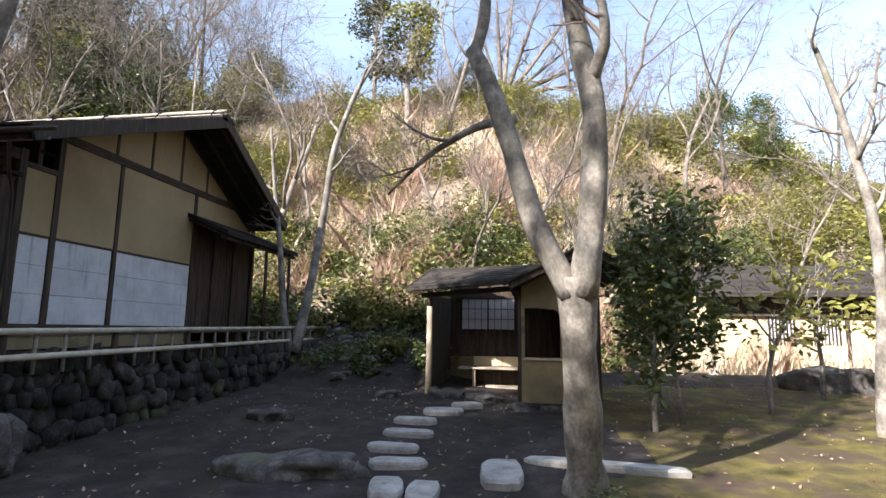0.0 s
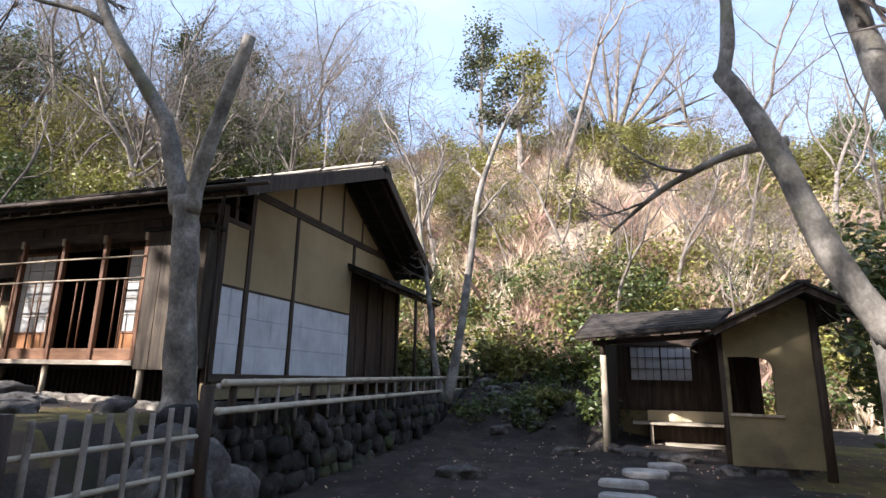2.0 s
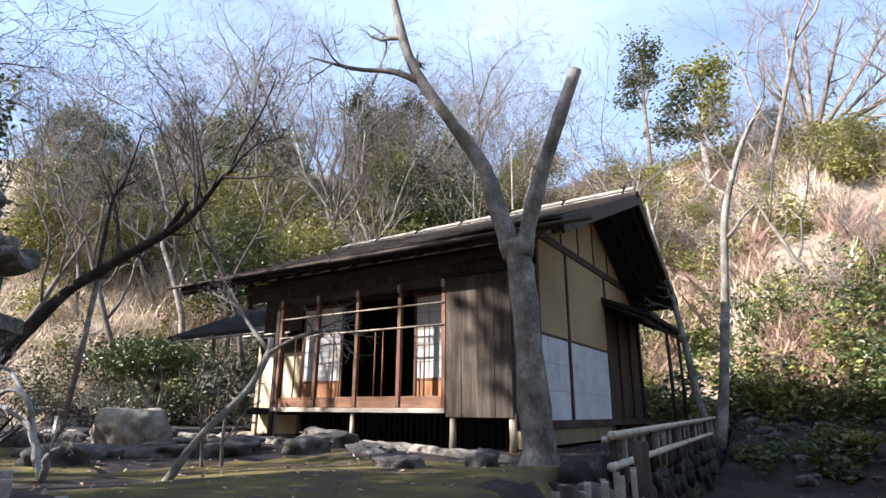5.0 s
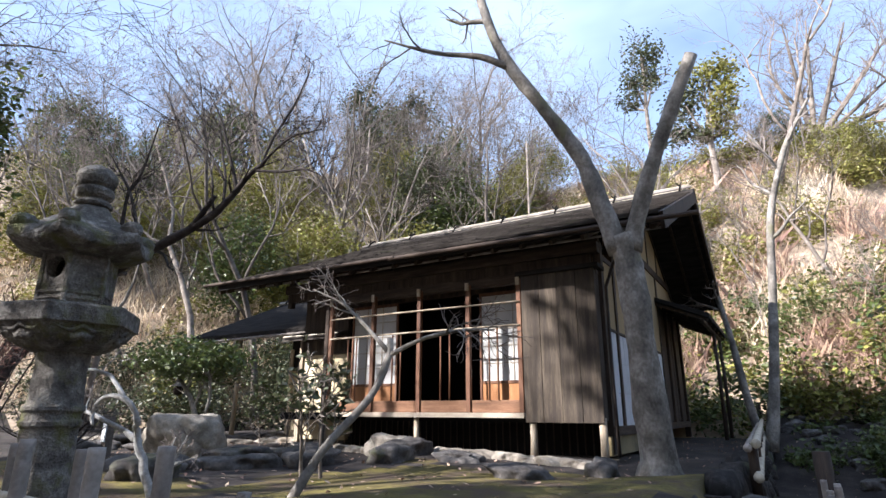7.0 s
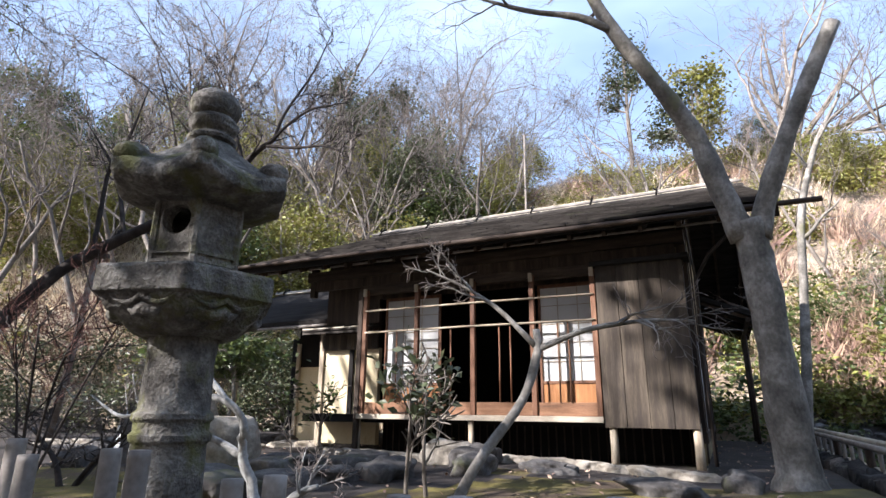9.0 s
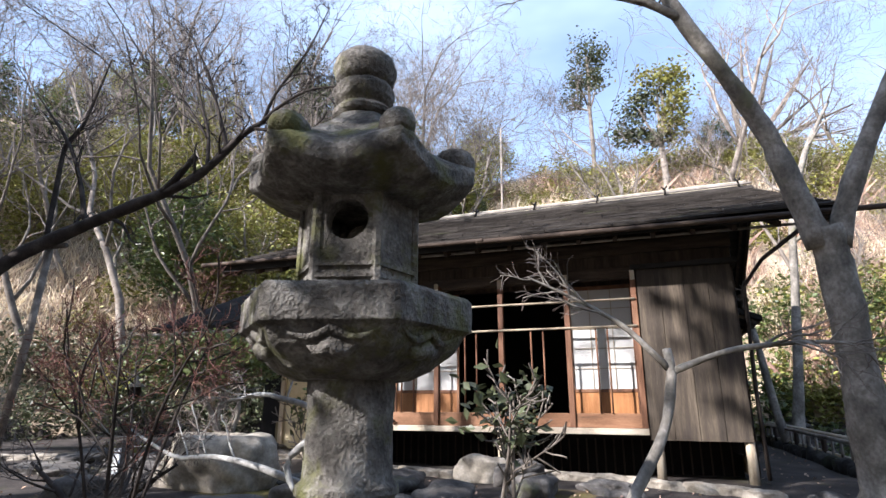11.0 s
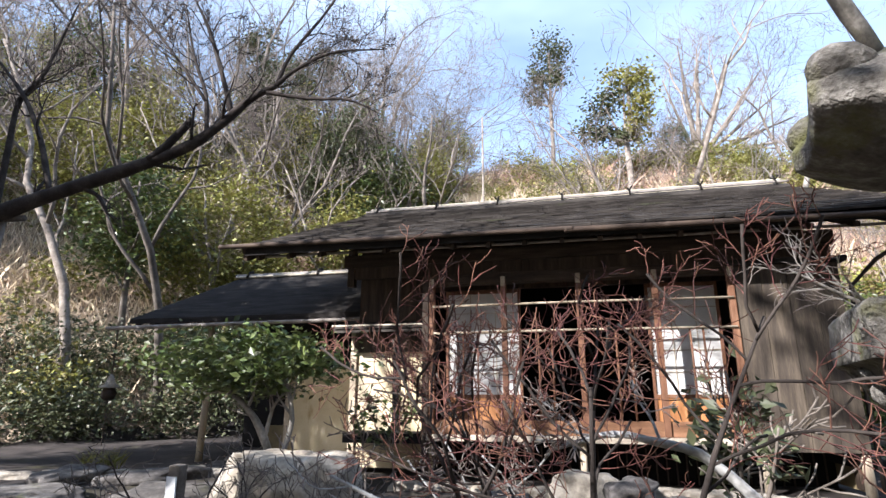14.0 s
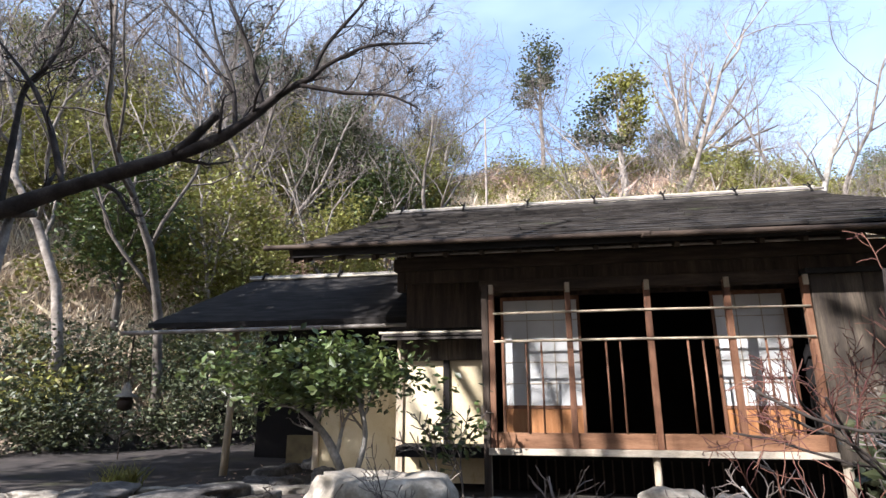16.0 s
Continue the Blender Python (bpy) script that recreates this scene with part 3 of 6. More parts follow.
for k, x in enumerate(np.linspace(RX0 + 0.15, RX1 - 0.12, 19)):
    beam(g := Geo(), (x, 6.25, roof_z(6.25) - 0.20), (x, 10.4, roof_z(10.4) - 0.22), 0.05, 0.06)
    H("rafter", g, "wood", "", 0, parent=roof)
    beam(g := Geo(), (x, 10.6, roof_z(10.6) - 0.24), (x, 13.5, roof_z(13.5) - 0.21), 0.05, 0.06)
    H("rafter", g, "wood", "", 0, parent=roof)
for a, b in ((6.2, RIDGE[0]), (RIDGE[0], 13.5)):
    beam(g := Geo(), (RX1 + 0.015, a, roof_z(a) - 0.13), (RX1 + 0.015, b, roof_z(b) - 0.13), 0.05, 0.22)
    H("bargeboard", g, "wood", "dark bargeboard", 0.006, parent=roof)
    beam(g := Geo(), (RX0 - 0.015, a, roof_z(a) - 0.13), (RX0 - 0.015, b, roof_z(b) - 0.13), 0.05, 0.18)
    H("bargeboard", g, "wood", "", 0.006, parent=roof)
H("ridge_cap", Geo().prism([(10.28, 5.80), (10.52, 5.91), (10.76, 5.78), (10.76, 5.70), (10.28, 5.72)], "x", RX0 - 0.02, RX1 + 0.04), "shingle", "", 0.008, parent=roof)
def cane(x0, y0, z0, x1, y1, z1, r, m="bamboo", parent=None, name="bamboo_pole", joints=0.42):
    """A bamboo cane with swollen joints."""
    p, q = np.array([x0, y0, z0]), np.array([x1, y1, z1])
    n = max(1, int(np.linalg.norm(q - p) / joints))
    pts, rad = [], []
    for k in range(n):
        for f, s in ((0.0, 1.0), (0.03, 1.12), (0.06, 0.98), (0.94, 0.98)):
            pts.append(p + (q - p) * (k + f) / n)
            rad.append(r * s * (1 - 0.12 * k / n))
    pts.append(q)
    rad.append(r * 0.9)
    return put(name, Geo().tube(pts, rad, 8), M[m], parent, "", True)
for y, z, s in ((10.34, 5.865, 0.0), (10.42, 5.925, 0.12), (10.52, 5.965, 0.05), (10.62, 5.925, 0.1), (10.70, 5.865, 0.0)):
    cane(RX0 + 0.05 + s, y, z, RX1 + 0.02 - s, y, z + 0.02, 0.024, "bamboo" if s else "darkbamboo", roof, "ridge_bamboo")
for x in np.linspace(RX0 + 0.3, RX1 - 0.2, 7):
    H("ridge_tie", Geo().tube([(x, 10.27, 5.82), (x + 0.01, 10.36, 5.93), (x, 10.52, 6.03), (x - 0.01, 10.68, 5.93), (x, 10.78, 5.81)], 0.02, 6), "cord", "", 0, True, roof)
    H("ridge_knot", Geo().tube([(x - 0.05, 10.3, 5.99), (x, 10.31, 5.93), (x + 0.05, 10.31, 6.0)], 0.016, 6), "cord", "", 0, True, roof)
cane(-12.38, 6.11, 4.04, -7.9, 6.11, 4.00, 0.034, "woodh", roof, "gutter", 0.5)
cane(-8.0, 6.12, 3.99, -3.62, 6.12, 3.95, 0.036, "woodh", roof, "gutter", 0.5)
cane(-12.0, 6.42, 3.96, -4.0, 6.42, 3.93, 0.02, "darkbamboo", roof, "eave_pole", 0.5)
H("downpipe", Geo().tube([(-4.35, 6.2, 3.86), (-4.75, 6.6, 3.6), (-4.93, 6.85, 3.35), (-4.95, 6.92, 2.2), (-4.94, 6.92, 1.2)], 0.024, 8), "pipe", "thin dark downpipe", 0, True)

# ---- the low wing with its own roof ----
wing = thing("garden_wing", "low wing with sunlit yellow clay walls and a black shingled roof", "outbuilding", (-12.5, 9, 1.15))
W = lambda name, g, m, label="", bevel=0.005, smooth=False, parent=None: put(name, g, M[m], parent or wing, label, smooth, bevel)
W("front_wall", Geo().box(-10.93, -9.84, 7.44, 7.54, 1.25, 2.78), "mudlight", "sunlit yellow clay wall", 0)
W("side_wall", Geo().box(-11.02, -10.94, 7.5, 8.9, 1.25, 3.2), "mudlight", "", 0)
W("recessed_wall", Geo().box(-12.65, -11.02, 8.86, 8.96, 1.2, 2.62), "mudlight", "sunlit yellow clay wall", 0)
W("recessed_wall_end", Geo().box(-12.72, -12.62, 8.9, 11.5, 1.2, 3.4), "oldmud", "", 0)
# the porch's shade is painted as a black back sheet
W("dark_back_wall", Geo().box(-15.0, -12.7, 11.3, 11.4, 1.1, 3.6), "void", "back of the open porch, painted shade-black", 0)
W("low_wall", Geo().box(-13.8, -12.72, 10.2, 10.3, 1.1, 1.62), "oldmud", "", 0)
W("upper_board_wall", Geo().box(-10.98, -9.84, 7.40, 7.44, 2.76, 3.04), "board", "", 0)
for i in range(9):
    x = -10.96 + i * 0.125
    W("wall_board", Geo().box(x, x + 0.119, 7.385, 7.40, 2.76, 3.03), "board", "", 0.003)
# black sheet paints the shade above the recessed wall
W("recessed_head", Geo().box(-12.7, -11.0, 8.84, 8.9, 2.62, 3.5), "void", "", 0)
for x, y in ((-10.98, 7.46), (-12.68, 8.86)):
    W("wall_post", Geo().box(x - 0.045, x + 0.045, y - 0.06, y + 0.05, 1.2, 3.1), "palepost", "pale weathered wall post")
W("pent_roof", Geo().prism([(7.05, 3.00), (7.05, 3.045), (7.5, 3.20), (7.5, 3.15)], "x", -11.15, -9.82), "shingle", "small pent roof of pale shingles", 0.005)
for i in range(9):
    x = -11.14 + i * 0.147
    W("pent_board", Geo().prism([(7.03, 3.05), (7.03, 3.066), (7.5, 3.226), (7.5, 3.21)], "x", x, x + 0.141), "shingle", "", 0)
cane(-11.2, 7.12, 3.10, -9.85, 7.12, 3.10, 0.018, "bamboo", wing, "pent_pole")
wz = lambda y: 4.62 - (4.62 - 3.42) * (10.45 - y) / (10.45 - 7.9)
wroof = W("wing_roof", Geo().add([(-15.2, 7.9, 3.42), (-10.95, 7.9, 3.42), (-10.95, 10.45, 4.62), (-14.85, 10.45, 4.62), (-15.2, 7.9, 3.34), (-10.95, 7.9, 3.34), (-10.95, 10.45, 4.50), (-14.85, 10.45, 4.50), (-15.5, 13.0, 3.4), (-10.95, 13.0, 3.4)],
  [(0, 1, 2, 3), (7, 6, 5, 4), (0, 4, 5, 1), (1, 5, 6, 2), (0, 3, 7, 4), (3, 2, 9, 8)]), "darkroof", "black weathered shingle roof", 0)
cane(-14.95, 10.45, 4.66, -11.0, 10.45, 4.66, 0.05, "darkbamboo", wroof, "ridge_bamboo")
cane(-14.9, 10.36, 4.62, -11.0, 10.36, 4.62, 0.03, "bamboo", wroof, "ridge_bamboo")
for x in (-14.6, -13.0, -11.6):
    W("ridge_tie", Geo().tube([(x, 10.3, 4.6), (x, 10.38, 4.72), (x, 10.5, 4.76), (x, 10.6, 4.62)], 0.025, 6), "cord", "", 0, True, wroof)
cane(-15.6, 7.86, 3.27, -10.9, 7.86, 3.30, 0.035, "darkbamboo", wroof, "gutter")
for k in range(13):
    x = -15.1 + k * 0.34
    beam(g := Geo(), (x, 7.95, 3.32), (min(x + 0.1, -11), 10.4, 4.46), 0.04)
    W("rafter", g, "wood", "", 0, parent=wroof)
W("porch_post", Geo().tube([(-13.97, 8.4, 1.1), (-13.95, 8.4, 2.2), (-13.97, 8.4, 3.4)], [0.06, 0.052, 0.05], 10), "palepost", "slender round porch post", 0, True)
beam(g := Geo(), (-15.2, 8.4, 3.42), (-11.0, 8.4, 3.46), 0.09)
W("porch_beam", g, "woodh")

# hanging iron lamp under the wing's gutter
lamp = thing("hanging_lantern", "small bell-roofed iron lantern on a chain", "lantern", (-15.45, 8.0, 2.2))
put("chain", Geo().tube([(-15.45, 7.95, 2.52), (-15.45, 7.95, 3.28)], 0.012, 6), M["iron"], lamp)
put("cap", Geo().lathe((-15.45, 7.95, 2.3), [(0.17, 0.0), (0.16, 0.02), (0.08, 0.07), (0.05, 0.17), (0.02, 0.22)], 16), M["palestone"], lamp, "pale bell-shaped cap", True)
put("bowl", Geo().lathe((-15.45, 7.95, 2.1), [(0.04, 0.0), (0.10, 0.03), (0.115, 0.12), (0.09, 0.2)], 14), M["iron"], lamp, "", True)
put("drop", Geo().tube([(-15.45, 7.95, 1.4), (-15.45, 7.95, 2.1)], 0.008, 5), M["iron"], lamp)

# ---- waiting shelter ----
shelter = thing("waiting_shelter", "small open waiting shelter with clay walls and a plank bench", "shelter", (1.8, 11.2, 0.25))


def S(name, x0, x1, y0, y1, z0, z1, m, label="", bevel=0.005, parent=None):
    return put(name, Geo().box(x0, x1, y0, y1, z0, z1), M[m], parent or shelter, label, False, bevel)


def roof_sheet(name, corners, thick, m, label="", parent=None):
    """A slab between four corners, thick measured downwards."""
    n = len(corners)
    pts = [tuple(c) for c in corners] + [(c[0], c[1], c[2] - thick) for c in corners]
    return put(name, Geo().add(pts, [tuple(range(n)), tuple(range(2 * n - 1, n - 1, -1))] + [(i, i + n, (i + 1) % n + n, (i + 1) % n) for i in range(n)]), M[m], parent or shelter, label)


# screen wall with a round-cornered opening below the gable
GX0, GX1, GY = 1.95, 3.12, 9.82
APX, APZ = 2.98, 2.92
gable = lambda x: APZ - 0.10 - (0.50 * (APX - x) if x < APX else 0.55 * (x - APX))
put("screen_wall", Geo().prism([(GX0, 0.42), (GX1, 0.42), (GX1, 1.13), (GX0, 1.13)], "y", GY, GY + 0.08), M["oldmud"], shelter, "olive stained clay wall below the opening")
put("screen_wall", Geo().prism([(2.58, 1.13), (GX1, 1.13), (GX1, gable(GX1)), (APX, gable(APX)), (2.58, gable(2.58))], "y", GY, GY + 0.08), M["oldmud"], shelter)
put("screen_wall", Geo().prism([(2.00, 1.95), (2.25, 1.95)] + [(2.46 + 0.12 * math.cos(a), 1.80 + 0.13 * math.sin(a)) for a in (1.5, 1.2, 0.9, 0.6, 0.3)] + [(2.58, 1.80), (2.58, gable(2.58)), (2.00, gable(2.00))], "y", GY, GY + 0.08), M["oldmud"], shelter)
put("screen_wall", Geo().prism([(GX0, 1.13), (2.00, 1.13), (2.00, gable(2.00)), (GX0, gable(GX0))], "y", GY, GY + 0.08), M["oldmud"], shelter)
S("window_sill", 1.97, 2.66, GY - 0.03, GY + 0.05, 1.10, 1.135, "palepost", "pale window sill")
S("skirting", GX0 + 0.02, GX1 + 0.01, GY - 0.02, GY - 0.003, 0.42, 0.66, "oldmud", "lighter clay skirting", 0.004)
# inner walls; the dark wood panels put the bay's shade into their colour
S("back_wall", 0.34, 2.74, 12.62, 12.70, 0.25, 2.75, "oldmud", "", 0)
S("dark_back_panel", 0.36, 2.72, 12.58, 12.612, 1.02, 2.70, "wood", "back boarding painted shade-dark", 0)
beam(g := Geo(), (0.16, 11.2, 1.3), (0.34, 12.62, 1.3), 0.05, 1.9)
put("left_wall", g, M["board"], shelter, "dark boarded end wall")
S("cross_wall", 2.70, 2.75, 11.6, 12.6, 0.25, 2.9, "wood", "", 0)
for x, y, top, m in ((0.15, 11.15, 2.02, "palepost"), (1.94, 9.93, 2.40, "wood"), (3.15, 9.80, 2.75, "wood"), (3.15, 12.3, 2.75, "wood")):
    put("post", Geo().tube([(x, y, 0.18), (x + 0.008, y, 1.1), (x, y, top)], [0.066, 0.06, 0.055], 10), M[m], shelter, "pale debarked post" if m == "palepost" else "", True)
put("post_head", Geo().tube([(0.15, 11.15, 2.02), (0.15, 11.16, 2.34)], 0.05, 10), M["wood"], shelter, "", True)
wnd = S("paper_window", 0.62, 1.74, 12.535, 12.548, 1.60, 2.25, "greypaper", "small latticed paper window", 0)
for k in range(9):
    x, w = 0.615 + k * 0.1415, 0.03 if k == 4 else 0.009
    S("muntin", x - w / 2, x + w / 2, 12.512, 12.533, 1.59, 2.26, "wood", "", 0, wnd)
for k in range(4):
    S("muntin", 0.61, 1.75, 12.516, 12.534, 1.592 + k * 0.219, 1.603 + k * 0.219, "wood", "", 0, wnd)
S("window_head", 0.55, 1.82, 12.50, 12.58, 2.26, 2.32, "woodh", "", 0.004)
S("bench_seat", 0.60, 2.70, 12.02, 12.46, 0.785, 0.825, "pale", "pale plank bench seat")
S("bench_back", 0.88, 2.70, 12.50, 12.56, 0.83, 1.03, "mudlight", "pale boarded bench back", 0.004)
S("bench_apron", 0.88, 2.70, 12.47, 12.55, 0.30, 0.78, "wood", "", 0)
for x in (0.93, 2.4):
    S("bench_leg", x - 0.03, x + 0.03, 12.06, 12.12, 0.28, 0.785, "palepost")
S("foot_plank", 0.98, 1.10, 12.10, 12.4, 0.28, 0.44, "pale", "pale foot block")
S("foot_plank", 1.16, 2.5, 12.10, 12.4, 0.28, 0.45, "pale", "pale foot plank")
# lean-to roof over the bench bay
EL, ER, TL, TR = Vector((-0.32, 11.16, 2.37)), Vector((1.86, 9.52, 2.42)), Vector((-0.06, 12.60, 2.92)), Vector((2.30, 10.86, 2.80))
srf = roof_sheet("shelter_roof", (EL, ER, TR, TL), 0.05, "shingle", "grey shingled lean-to roof")
for r in range(7):
    f0, f1 = r / 7, min(1.0, (r + 1.12) / 7)
    up = Vector((0, 0, 0.014))
    a, b = EL.lerp(TL, f0), ER.lerp(TR, f0)
    c, d = ER.lerp(TR, f1), EL.lerp(TL, f1)
    roof_sheet("shingle_course", (a + up * 1.6, b + up * 1.6, c + up * 0.6, d + up * 0.6), 0.018, "shingle", "", srf)
for k in range(8):
    f = (k + 0.3) / 8
    beam(g := Geo(), EL.lerp(ER, f) + Vector((0, 0, -0.09)), TL.lerp(TR, f) + Vector((0, 0, -0.09)), 0.04)
    put("rafter", g, M["wood"], shelter)
beam(g := Geo(), EL + Vector((0.02, 0.06, -0.05)), ER + Vector((0, 0.06, -0.05)), 0.05, 0.06)
put("eave_board", g, M["woodh"], shelter)
beam(g := Geo(), EL + Vector((0, 0, -0.01)), TL + Vector((0, 0, -0.01)), 0.04, 0.08)
put("bargeboard", g, M["wood"], shelter)
beam(g := Geo(), (0.0, 11.24, 2.24), (1.95, 9.98, 2.30), 0.09)
put("eave_beam", g, M["woodh"], shelter)
# gable roof over the screen wall
top = lambda x: APZ - (0.50 * (APX - x) if x < APX else 0.55 * (x - APX))
for xa, xb in ((1.76, APX), (3.62, APX)):
    roof_sheet("gable_slope", ((xa, 9.40, top(xa)), (xb, 9.40, top(xb)), (xb, 12.7, top(xb)), (xa, 12.7, top(xa))), 0.06, "shingle", "shingled gable slope")
    beam(g := Geo(), (xa, 9.37, top(xa) - 0.03), (xb, 9.37, top(xb) - 0.03), 0.05, 0.11)
    put("bargeboard", g, M["wood"], shelter, "dark bargeboard")
    beam(g := Geo(), (xa - 0.02, 9.36, top(xa) + 0.035), (xb, 9.36, top(xb) + 0.035), 0.14, 0.035)
    put("verge_course", g, M["shingle"], shelter)
S("ridge_board", APX - 0.10, APX + 0.10, 9.33, 12.75, APZ + 0.03, APZ + 0.08, "shingle", "", 0.01)
put("gable_purlin", Geo().tube([(GX0, 9.42, 2.36), (GX0, 12.6, 2.36)], 0.05, 8), M["wood"], shelter, "", True)

# ---- far building with pale clay walls ----
store = thing("garden_store", "low pale clay-walled building with lattice windows and a shingled roof", "building", (9, 17, 0.2))
B = lambda name, g, m, label="", parent=None: put(name, g, M[m], parent or store, label, False, 0)
B("wall", Geo().box(6.7, 12.5, 16.0, 16.15, 0.1, 2.75), "mudlight", "pale yellow clay wall")
B("end_wall", Geo().box(6.7, 6.85, 16.15, 19.5, 0.1, 2.75), "mudlight")
B("roof", Geo().prism([(15.4, 2.62), (17.6, 3.55), (20.0, 2.6), (20.0, 2.48), (17.6, 3.43), (15.4, 2.52)], "x", 6.3, 13.0), "shingle", "grey shingled roof")
for x in (6.75, 9.95, 11.6):
    B("wall_post", Geo().box(x - 0.05, x + 0.05, 15.97, 16.03, 0.1, 2.7), "wood")
B("wall_sill", Geo().box(6.7, 12.5, 15.97, 16.0, 0.10, 0.22), "woodh")
B("eave_board", Geo().box(6.7, 12.5, 15.9, 15.99, 2.05, 2.6), "board", "dark board under the eave")
for x0 in (8.1, 9.15):
    win = B("window", Geo().box(x0, x0 + 0.62, 15.985, 15.998, 1.36, 2.02), "greypaper", "pale latticed window")
    for k in range(8):
        B("lattice_bar", Geo().box(x0 + k * 0.085, x0 + 0.025 + k * 0.085, 15.955, 15.985, 1.34, 2.04), "wood", "", win)


# ---- trees ----
def branches(rng, p, d, r, length, level, top, out, wander=0.16, up=0.05, kids=(5, 6, 5, 4), angle=(0.5, 1.0), shrink=0.62, ratio=0.62):
    n = (7, 7, 5, 4, 3)[level]
    p, d = np.array(p, float), np.array(d, float)
    pts, rad = [p.copy()], [r]
    for k in range(n):
        d = d + rng.normal(size=3) * wander * (1.0 if level < 2 else 1.35)
        d[2] += up
        d /= np.linalg.norm(d)
        p = p + d * length / n
        pts.append(p.copy())
        rad.append(r * (1 - 0.72 * (k + 1) / n) if level < top else r * (1 - 0.85 * (k + 1) / n))
    out[level].append((pts, rad))
    if level < top:
        fork(rng, pts, rad, length, level, top, out, wander, up, kids, angle, shrink, 0.3, ratio)


def fork(rng, pts, rad, length, level, top, out, wander=0.16, up=0.05, kids=(5, 6, 5, 4), angle=(0.5, 1.0), shrink=0.62, first=0.3, ratio=0.62):
    m = len(pts) - 1
    for j in range(kids[level]):
        f = first + (1 - first) * (j + rng.random() * 0.9) / kids[level]
        i = min(m - 1, int(f * m))
        a = f * m - i
        q = np.array(pts[i]) * (1 - a) + np.array(pts[i + 1]) * a
        ax = np.array(pts[i + 1]) - np.array(pts[i])
        ax /= np.linalg.norm(ax)
        s = np.cross(ax, rng.normal(size=3))
        s /= np.linalg.norm(s)
        t = rng.uniform(*angle)
        branches(rng, q, ax * math.cos(t) + s * math.sin(t), (rad[i] * (1 - a) + rad[i + 1] * a) * ratio, length * shrink * rng.uniform(0.7, 1.15) * (1.15 - 0.5 * f), level + 1, top, out, wander, up, kids, angle, shrink, ratio)


def limbs(out, levels, sides, thin=0.0):
    g = Geo()
    for lv in levels:
        for pts, rad in out[lv]:
            g.tube(pts, np.maximum(rad, thin), sides[lv], caps=lv < 2)
    return g


def bare_tree(seed, h, r, label, bark="barkmid", kids=(6, 5, 5, 4, 0), top=4, lean=(0, 0, 1), at=(0, 0, 0), up=0.035, wander=0.21, twig="twig", name="bare_tree", category="tree", angle=(0.45, 1.05), shrink=0.64, thin=0.005):
    g = np.random.default_rng(seed)
    out = [[] for _ in range(top + 1)]
    branches(g, (0, 0, -0.15), lean, r, h, 0, top, out, wander * 0.8, up, kids, angle, shrink)
    t = thing(name, label, category)
    put("trunk", limbs(out, [0], [10]), M[bark], t, "", True)
    put("limb", limbs(out, [1], [0, 6]), M[bark], t, "", True)
    put("twig_spray", limbs(out, range(2, top + 1), [0, 0, 4, 3, 3, 3], thin), M[twig], t, "", True)
    t.location = at
    return t


def crown_points(rng, n, centre, size, clumps, tight=0.25):
    c = rng.normal(size=(clumps, 3))
    c /= np.linalg.norm(c, axis=1, keepdims=True)
    c *= (0.35 + 0.65 * rng.random((clumps, 1)) ** 0.5)
    k = rng.integers(0, clumps, n)
    p = c[k] + rng.normal(size=(n, 3)) * tight * (0.6 + 0.7 * rng.random((clumps, 1)))[k]
    return p * np.array(size) + np.array(centre)


def leafy_tree(seed, h, r, crown, leaves, size, mat, label, name="evergreen_tree", category="tree", bark="barkmid", base=0.35, stems=1, clumps=26, droop=0.1, tight=0.25):
    g = np.random.default_rng(seed)
    t = thing(name, label, category)
    for k in range(stems):
        out = [[] for _ in range(3)]
        branches(g, (g.normal() * 0.12 * (stems > 1), g.normal() * 0.12 * (stems > 1), -0.1), (g.normal() * 0.14, g.normal() * 0.14, 1), r, h * 0.9, 0, 2, out, 0.1, 0.05, (7, 5, 0), (0.5, 1.1), 0.5)
        put("trunk" if k == 0 else "stem", limbs(out, range(3), [8, 5, 4], 0.006), M[bark], t, "", True)
    pts = crown_points(g, leaves, (0, 0, h * (base + (1 - base) / 2)), (crown, crown, h * (1 - base) / 2), clumps, tight)
    put("crown", Geo().leaves(pts, size, g, droop=droop), M[mat], t)
    return t


def stand(tree, x, y, turn=0.0, scale=1.0, sink=0.05, group=""):
    """Sets the first of a kind, or a copy, on the ground."""
    m = pose(x, y, height(x, y) - sink, 0, 0, turn) @ Matrix.Diagonal((scale, scale, scale, 1))
    if tree.get("standing"):
        return copy_thing(tree, m)
    tree["standing"] = 1
    tree.matrix_basis = m
    return tree


